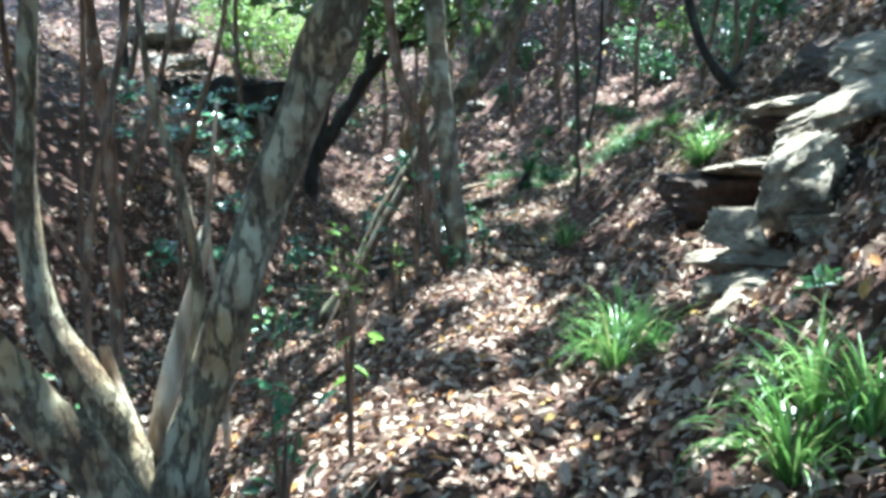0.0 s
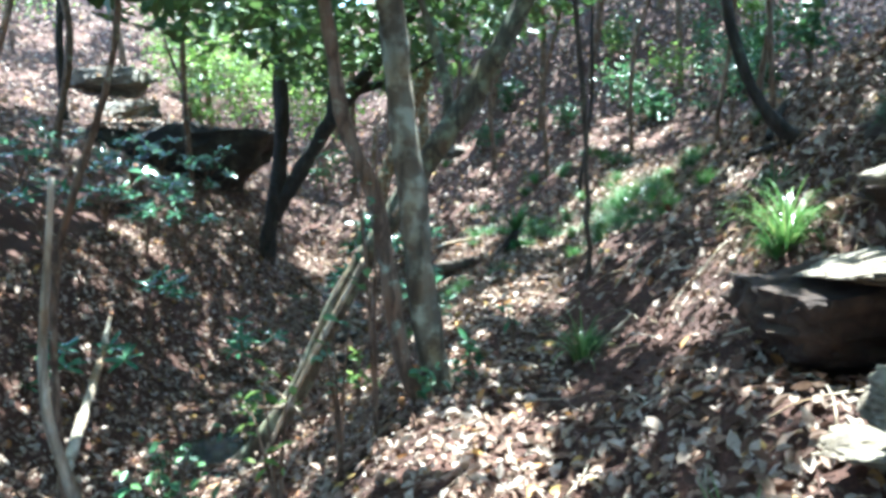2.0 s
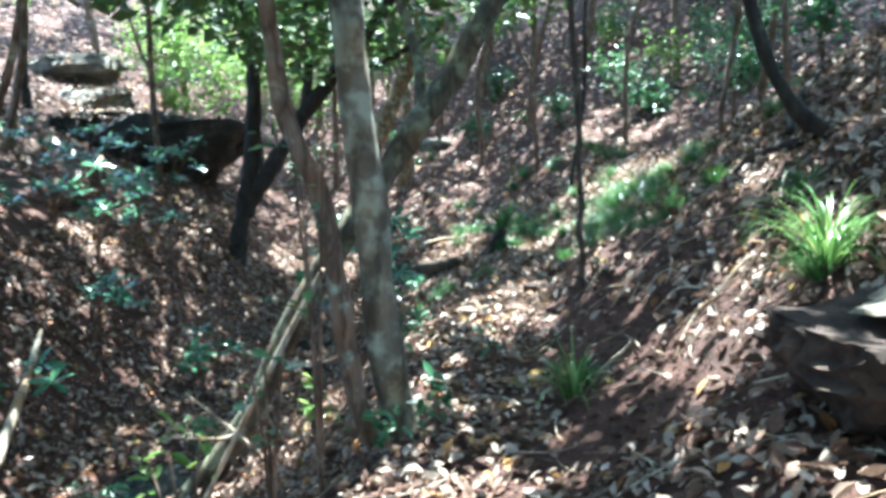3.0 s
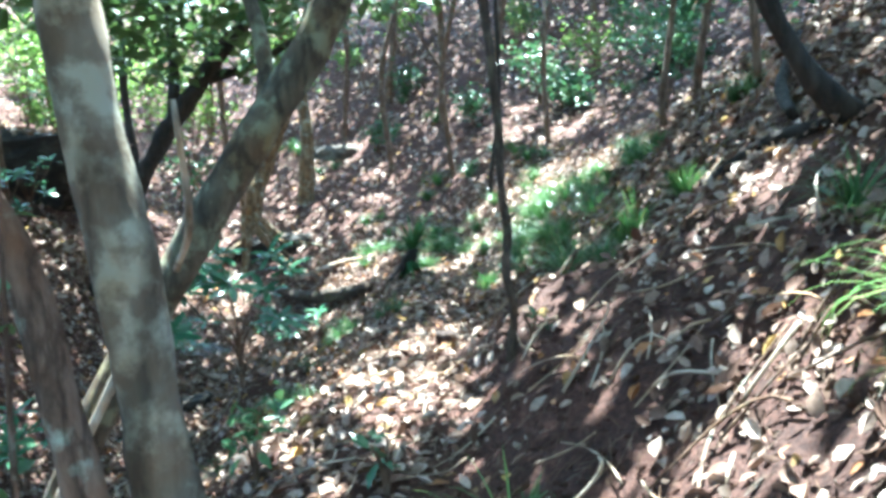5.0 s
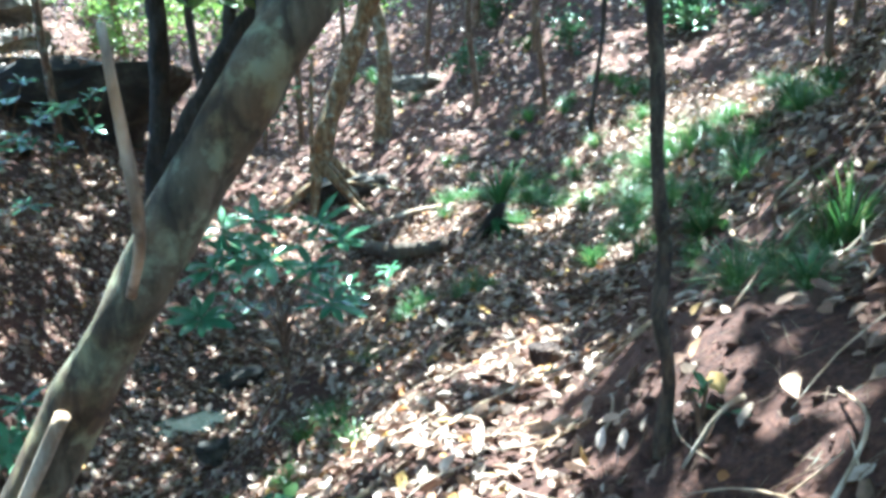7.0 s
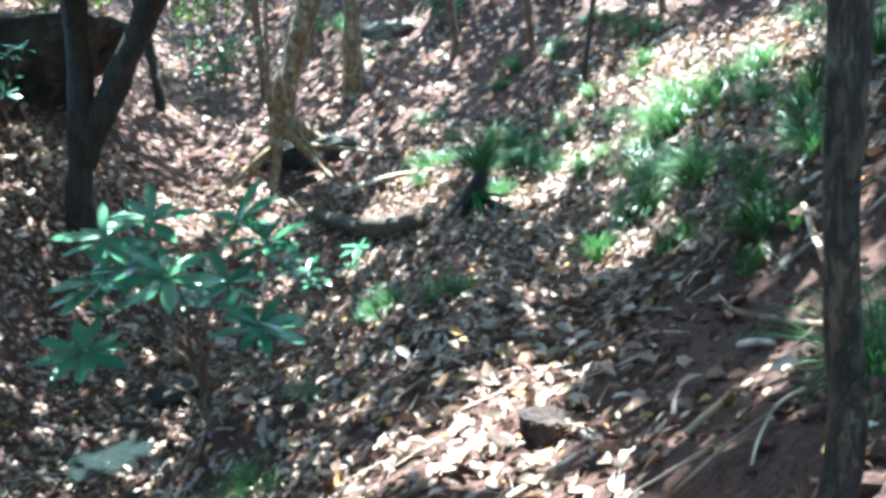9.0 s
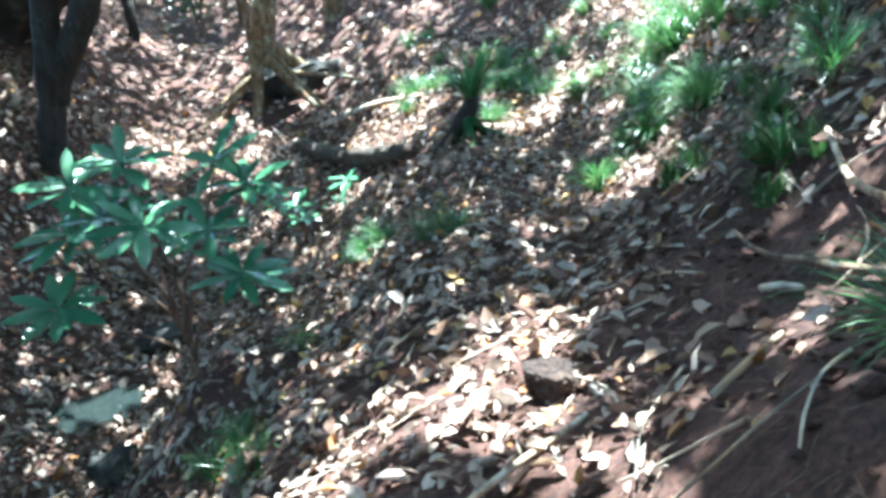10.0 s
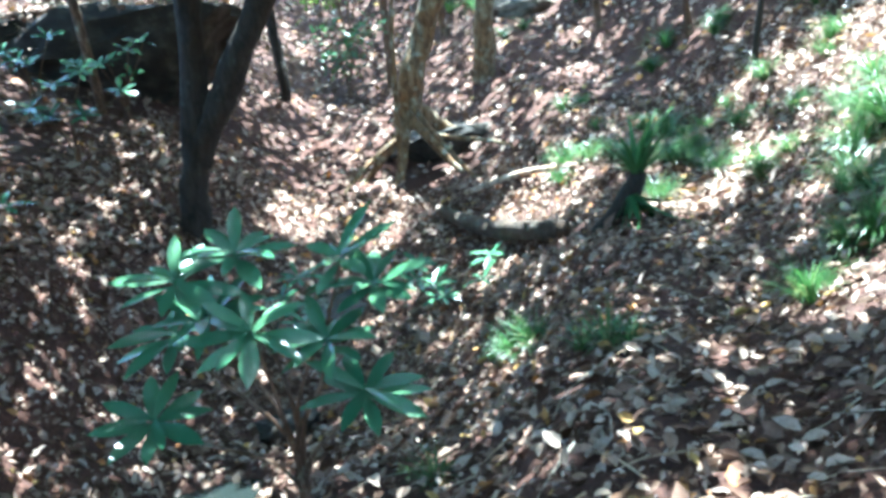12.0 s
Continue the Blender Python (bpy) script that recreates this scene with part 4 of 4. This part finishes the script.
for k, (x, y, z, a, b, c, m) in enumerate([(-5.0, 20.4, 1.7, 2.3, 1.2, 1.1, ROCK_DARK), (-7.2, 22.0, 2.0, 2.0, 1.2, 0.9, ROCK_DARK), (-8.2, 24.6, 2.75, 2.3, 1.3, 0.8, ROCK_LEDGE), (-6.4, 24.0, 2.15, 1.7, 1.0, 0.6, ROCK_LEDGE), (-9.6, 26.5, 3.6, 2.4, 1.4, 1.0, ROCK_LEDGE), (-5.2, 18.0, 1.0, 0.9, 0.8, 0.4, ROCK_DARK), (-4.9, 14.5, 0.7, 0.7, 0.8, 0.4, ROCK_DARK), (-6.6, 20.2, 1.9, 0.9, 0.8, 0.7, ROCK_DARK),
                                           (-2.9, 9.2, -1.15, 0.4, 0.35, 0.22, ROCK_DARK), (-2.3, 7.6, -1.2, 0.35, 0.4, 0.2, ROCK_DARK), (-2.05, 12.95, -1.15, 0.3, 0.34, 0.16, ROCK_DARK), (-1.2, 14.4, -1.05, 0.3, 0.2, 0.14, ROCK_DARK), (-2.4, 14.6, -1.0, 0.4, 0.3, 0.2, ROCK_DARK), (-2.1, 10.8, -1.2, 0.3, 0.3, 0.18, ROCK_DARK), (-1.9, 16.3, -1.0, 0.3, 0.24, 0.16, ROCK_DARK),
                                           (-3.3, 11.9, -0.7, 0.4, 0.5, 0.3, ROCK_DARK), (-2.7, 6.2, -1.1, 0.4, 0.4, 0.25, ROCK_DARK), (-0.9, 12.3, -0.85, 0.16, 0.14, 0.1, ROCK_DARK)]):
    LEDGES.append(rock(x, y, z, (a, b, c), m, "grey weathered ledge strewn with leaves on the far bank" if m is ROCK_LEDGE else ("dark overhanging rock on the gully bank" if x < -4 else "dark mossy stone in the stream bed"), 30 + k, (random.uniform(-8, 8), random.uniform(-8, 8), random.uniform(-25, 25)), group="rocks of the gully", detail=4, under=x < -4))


def pool(x, y, z, a, b, turn, label):
    vs = [(math.cos(t) * a * (1 + 0.22 * math.sin(3 * t + x)), math.sin(t) * b * (1 + 0.18 * math.sin(2 * t + y)), 0) for t in np.arange(40) * 2 * math.pi / 40]
    ob = new("water_pool", mesh_from("water_pool", vs, [tuple(range(40))], WATER))
    ob.matrix_world = pose(x, y, z, 0, 0, turn)
    tagged(ob, label, "pool", kind="structure")


for px, py, pa, pb, turn in POOLS:
    pool(px, py, float(lie(px, py)) + 0.085, pa, pb, turn, "small still pool of dark water reflecting the sky")

whorl_shrub(-0.29, 12.22, [(-0.5, -0.26, 0.55), (0.37, -0.15, 0.58), (0.01, -0.34, 0.94), (-0.31, -0.22, 1.13), (0.31, -0.02, 1.12), (-0.12, -0.02, 1.17), (-0.2, -0.22, 0.97), (0.27, -0.22, 0.84), (0.44, -0.02, 1.0), (-0.42, -0.1, 0.86)], "glossy green shrub with whorled leathery leaves beside a pool", 0.26, n=11)
for x, y, hs in [(-3.9, 17.1, 0.9), (-3.8, 15.2, 0.8), (-3.6, 13.2, 0.9), (-4.5, 14.6, 0.9), (-3.1, 11.6, 0.6), (-4.2, 19.0, 0.9), (-4.8, 16.2, 0.9), (-2.1, 12.0, 0.6), (-1.6, 15.6, 0.6), (-4.2, 11.5, 0.8), (-4.2, 13.4, 0.9), (-4.9, 12.6, 0.8), (-4.4, 15.8, 0.9), (-5.3, 15.0, 0.8), (-3.4, 14.2, 0.7), (-4.9, 18.2, 0.8), (-0.2, 16.4, 0.35), (-3.0, 9.6, 0.7)]:
    whorl_shrub(x, y, [(random.uniform(-0.5, 0.5), random.uniform(-0.4, 0.4), hs * random.uniform(0.5, 1.1)) for _ in range(6)], "green shrub with whorled leathery leaves on the gully side", 0.21, "whorled shrubs in the gully", 8)

for x, y, h, w, n, m in [(-4.5, 24, 3.4, 1.9, 1500, BRIGHT), (-6.3, 25.5, 3.6, 2.0, 1500, BRIGHT), (-2.6, 25, 3.6, 1.8, 1300, BRIGHT), (-11.5, 26.5, 3.6, 2.2, 1400, BRIGHT), (-0.4, 27, 3.0, 1.6, 1000, BRIGHT), (2.5, 28, 3, 1.8, 900, BRIGHT), (-4.2, 28.5, 4, 2.2, 1400, BRIGHT), (5.5, 27.5, 3, 1.8, 700, SHRUB), (4.9, 21.5, 1.2, 0.8, 400, SHRUB), (6.5, 19, 1.4, 0.9, 450, SHRUB), (3.6, 22, 0.8, 0.6, 250, SHRUB), (1.7, 23.8, 0.7, 0.6, 250, SHRUB), (5.1, 12.8, 1.0, 0.7, 350, SHRUB), (5.6, 16.8, 1.2, 0.8, 350, SHRUB)]:
    small_bush(x, y, h, w, n, m, "sunlit yellow-green undergrowth on the far slope" if m is BRIGHT else "green bush on the leafy slope", (0.1, 0.2) if m is BRIGHT else (0.08, 0.16), "undergrowth on the slopes", stems=6)
for x, y, h, w, n, m in [(0.35, 7.05, 0.3, 0.16, 40, SHRUB), (0.12, 7.0, 0.2, 0.16, 26, SHRUB), (-0.62, 3.0, 0.75, 0.2, 26, SHRUB), (-1.25, 2.5, 0.8, 0.25, 14, SHRUB), (-1.9, 8.3, 0.5, 0.3, 50, SHRUB), (-1.5, 9.9, 0.4, 0.3, 60, SHRUB), (-0.45, 8.5, 0.45, 0.22, 30, BRIGHT), (-0.7, 6.3, 1.0, 0.25, 26, BRIGHT), (0.75, 8.2, 0.25, 0.14, 14, SHRUB), (-2.3, 5.0, 1.2, 0.5, 70, SHRUB), (-1.3, 6.4, 0.9, 0.4, 60, SHRUB), (0.15, 8.9, 0.4, 0.25, 50, SHRUB), (1.52, 8.72, 0.14, 0.1, 9, SHRUB), (-0.42, 3.6, 1.05, 0.16, 14, BRIGHT), (1.45, 3.1, 0.15, 0.1, 14, SHRUB), (-0.22, 6.95, 1.9, 0.22, 22, SHRUB), (-0.4, 6.6, 1.0, 0.2, 16, SHRUB)]:
    small_bush(x, y, h, w, n, m, "small green seedling with thin stems", (0.05, 0.12), "seedlings on the floor", name="seedling", stems=3)

for k in range(34):
    x, y = random.uniform(-9, 9), random.uniform(19, 33)
    if abs(x - float(trail(y))) > 1.2 and not (x < 1.5 and y < 23):
        small_bush(x, y, random.uniform(0.5, 1.6), random.uniform(0.4, 0.9), 260, SHRUB if k % 3 else BRIGHT, "green bush on the leafy slope", (0.08, 0.17), "undergrowth on the slopes", stems=4)


def strap_plant(x, y, size=1):
    z = float(lie(x, y))
    top = thing("strap_fern", x, y, z, "dark strap-leaved plant perched on a bent dark stump", "plant")
    top.scale = (size, size, size)
    part("stump", limb_mesh("stump", [(-0.55, 0.1, -0.35, 0.05), (-0.2, 0.05, -0.05, 0.06), (0.0, 0, 0.2, 0.08), (0.08, 0, 0.36, 0.06)], BARK_DARK, seg=9), top, "dark bent stump")
    me = blade_mesh("fronds", 24, 0.62, 0.045, 0.9, 1.0, FERN, 21)
    part("fronds", me, top, at=pose(0.06, 0, 0.34))
    part("fronds", me, top, "hanging dark fronds", at=pose(0.0, -0.05, 0.2, 150, 0, 40))


strap_plant(1.5, 15.2)
strap_plant(7.0, 19.5, 2)


def dead_log(pts, label, material=BARK_DARK, name="log"):
    x, y = pts[0][:2]
    ob = new(name, limb_mesh(name, [(a, b, float(lie(a, b)) + h, r) for a, b, h, r in pts], material, origin=(x, y, float(lie(x, y))), rough=0.2))
    ob.location = (x, y, float(lie(x, y)))
    tagged(ob, label, "dead wood")


dead_log([(-0.35, 18.6, 0.1, 0.07), (0.1, 17.65, 0.16, 0.095), (0.55, 16.75, 0.16, 0.1), (1.0, 15.85, 0.08, 0.075)], "brown decaying log lying in the stream bed", BARK_SAPLING)
dead_log([(-0.1, 18.9, 0.1, 0.03), (0.6, 18.3, 0.12, 0.035), (1.2, 17.5, 0.06, 0.03)], "pale fallen branch lying on leaves", DEAD_WOOD, "fallen_branch")
dead_log([(-2.75, 8.3, 0.0, 0.04), (-2.85, 9.0, 0.25, 0.045), (-2.95, 9.8, 0.55, 0.035), (-3.0, 10.2, 0.75, 0.015)], "bleached fallen branch propped in the gully", DEAD_WOOD, "fallen_branch")
dead_log([(2.1, 10.95, 0.04, 0.008), (2.06, 10.65, 0.05, 0.01), (2.08, 10.3, 0.04, 0.011), (2.1, 9.95, 0.03, 0.012)], "weathered crooked branch lying on the bank", BARK_BROWN, "fallen_branch")
dead_log([(2.45, 11.0, 0.05, 0.011), (2.32, 10.6, 0.06, 0.014), (2.26, 10.2, 0.04, 0.012)], "bleached crooked branch lying on the bank", DEAD_WOOD, "fallen_branch")
dead_log([(1.62, 9.9, 0.02, 0.009), (1.74, 9.97, 0.03, 0.01), (1.86, 10.05, 0.03, 0.006)], "short pale stick lying on bare soil", DEAD_WOOD, "fallen_branch")
dead_log([(1.98, 10.45, 0.02, 0.011), (2.0, 10.35, 0.03, 0.013), (2.02, 10.27, 0.02, 0.008)], "short pale broken stick on the bank", DEAD_WOOD, "fallen_branch")
dead_log([(1.5, 6.9, 0.02, 0.005), (1.7, 7.2, 0.04, 0.006), (2.0, 7.3, 0.03, 0.004)], "thin weathered stick lying on the bank", BARK_BROWN, "fallen_branch")
dead_log([(1.9, 8.3, 0.02, 0.004), (2.2, 8.5, 0.08, 0.006), (2.4, 8.4, 0.03, 0.004)], "thin brown root curling from the bank", BARK_BROWN, "fallen_branch")
dead_log([(0.42, 2.75, 0.02, 0.014), (0.36, 3.3, 0.03, 0.016), (0.28, 3.7, 0.02, 0.01)], "thin dark stick lying on the trail", BARK_BROWN, "fallen_branch")
dead_log([(2.9, 8.8, 0.08, 0.03), (3.3, 9.6, 0.1, 0.035), (3.9, 10.4, 0.1, 0.02)], "dark fallen branch on the upper bank", BARK_DARK, "fallen_branch")
dead_log([(0.45, 9.3, 0.02, 0.01), (0.9, 9.9, 0.03, 0.012), (1.4, 10.3, 0.02, 0.008)], "thin pale stick lying across the trail", DEAD_WOOD, "fallen_branch")

def ledge_leaves():
    """Fallen leaves lying on the tops of the gully rocks."""
    at = []
    for ob in LEDGES:
        m = ob.matrix_basis.copy()
        for p in ob.data.polygons:
            n = (m.to_3x3() @ p.normal).normalized()
            if n.z > 0.55 and ob.location.x < -4:
                for _ in range(1 if random.random() < 0.75 else 2):
                    at.append(m @ p.center + n * 0.03 + Vector((random.gauss(0, 0.05), random.gauss(0, 0.05), 0)))
    n = len(at)
    length = rng.uniform(0.1, 0.2, n)
    me = leaf_cloud("leaf_litter", np.array(at), turns(rng.uniform(0, 6.28, n), rng.normal(0, 0.4, n), rng.normal(0, 0.4, n)), length, length, LITTER, True)
    tagged(new("leaf_litter", me), "dry pale leaves lying on the gully rocks", "leaf litter", kind="stuff")


def bank_roots():
    """Curling dead stalks and bare roots on the scraped bank."""
    for k in range(34):
        y = random.uniform(6.7, 11.2)
        x = float(trail(y)) + random.uniform(0.75, 2.0)
        a, l, arch = random.uniform(0, 6.28), random.uniform(0.18, 0.5), random.uniform(0.01, 0.09)
        bend, r0 = random.uniform(-1.2, 1.2), random.uniform(0.004, 0.009)
        pts = []
        for s in (0, 0.3, 0.6, 1.0):
            b = a + bend * s
            pts.append((x + math.cos(b) * l * s, y + math.sin(b) * l * s, 0.015 + arch * math.sin(math.pi * s), r0 * (1.1 - 0.5 * s)))
        dead_log(pts, "thin bleached stalk curling over bare soil" if k % 3 else "thin brown root curling from the bank", DEAD_WOOD if k % 3 else BARK_BROWN, "dead_stalk" if k % 3 else "bare_root")


grass()
twigs()
straw()
clods()
ledge_leaves()
bank_roots()
litter()


def single_leaves():
    """Larger leaves that lie apart on the trail and its banks."""
    meshes = []
    for k in range(4):
        v = LEAF_OUT * np.array((0.8 + 0.12 * k, 1, 1.0))
        v[:, 2] += (np.abs(v[:, 0]) * 0.5 + (v[:, 1] - 0.5) ** 2 * 0.5) * (0.25 + 0.15 * k)
        meshes.append(mesh_from("fallen_leaf", v, LEAF_FACES, LEAF_ONE))
    spots = [(1.69, 10.42), (1.75, 10.38), (1.01, 10.44), (0.47, 11.91), (1.68, 10.16), (1.62, 12.44), (0.92, 12.19), (1.21, 9.41), (1.27, 9.45), (1.73, 8.63), (1.59, 8.74), (1.2, 9.3)]
    for k in range(270):
        y = random.uniform(3.0, 13)
        x = float(trail(y)) + random.uniform(-0.8, 0.75)
        s = random.uniform(0.05, 0.09)
        if k < len(spots):
            (x, y), s = spots[k], 0.12
        sx, sy = (float(v) for v in slopes(np.array(x), np.array(y)))
        n = Vector((-sx, -sy, 1)).normalized()
        q = n.to_track_quat("Z", "Y").to_matrix().to_4x4()
        ob = new("fallen_leaf", meshes[k % 4])
        ob.matrix_world = Matrix.Translation((x, y, float(lie(x, y)) + 0.022)) @ q @ pose(0, 0, 0, random.gauss(0, 10), random.gauss(0, 12), random.uniform(0, 360)) @ Matrix.Scale(s, 4)
        tagged(ob, "dry curled leaf lying on the trail", "leaf", "fallen leaves on the trail")


single_leaves()
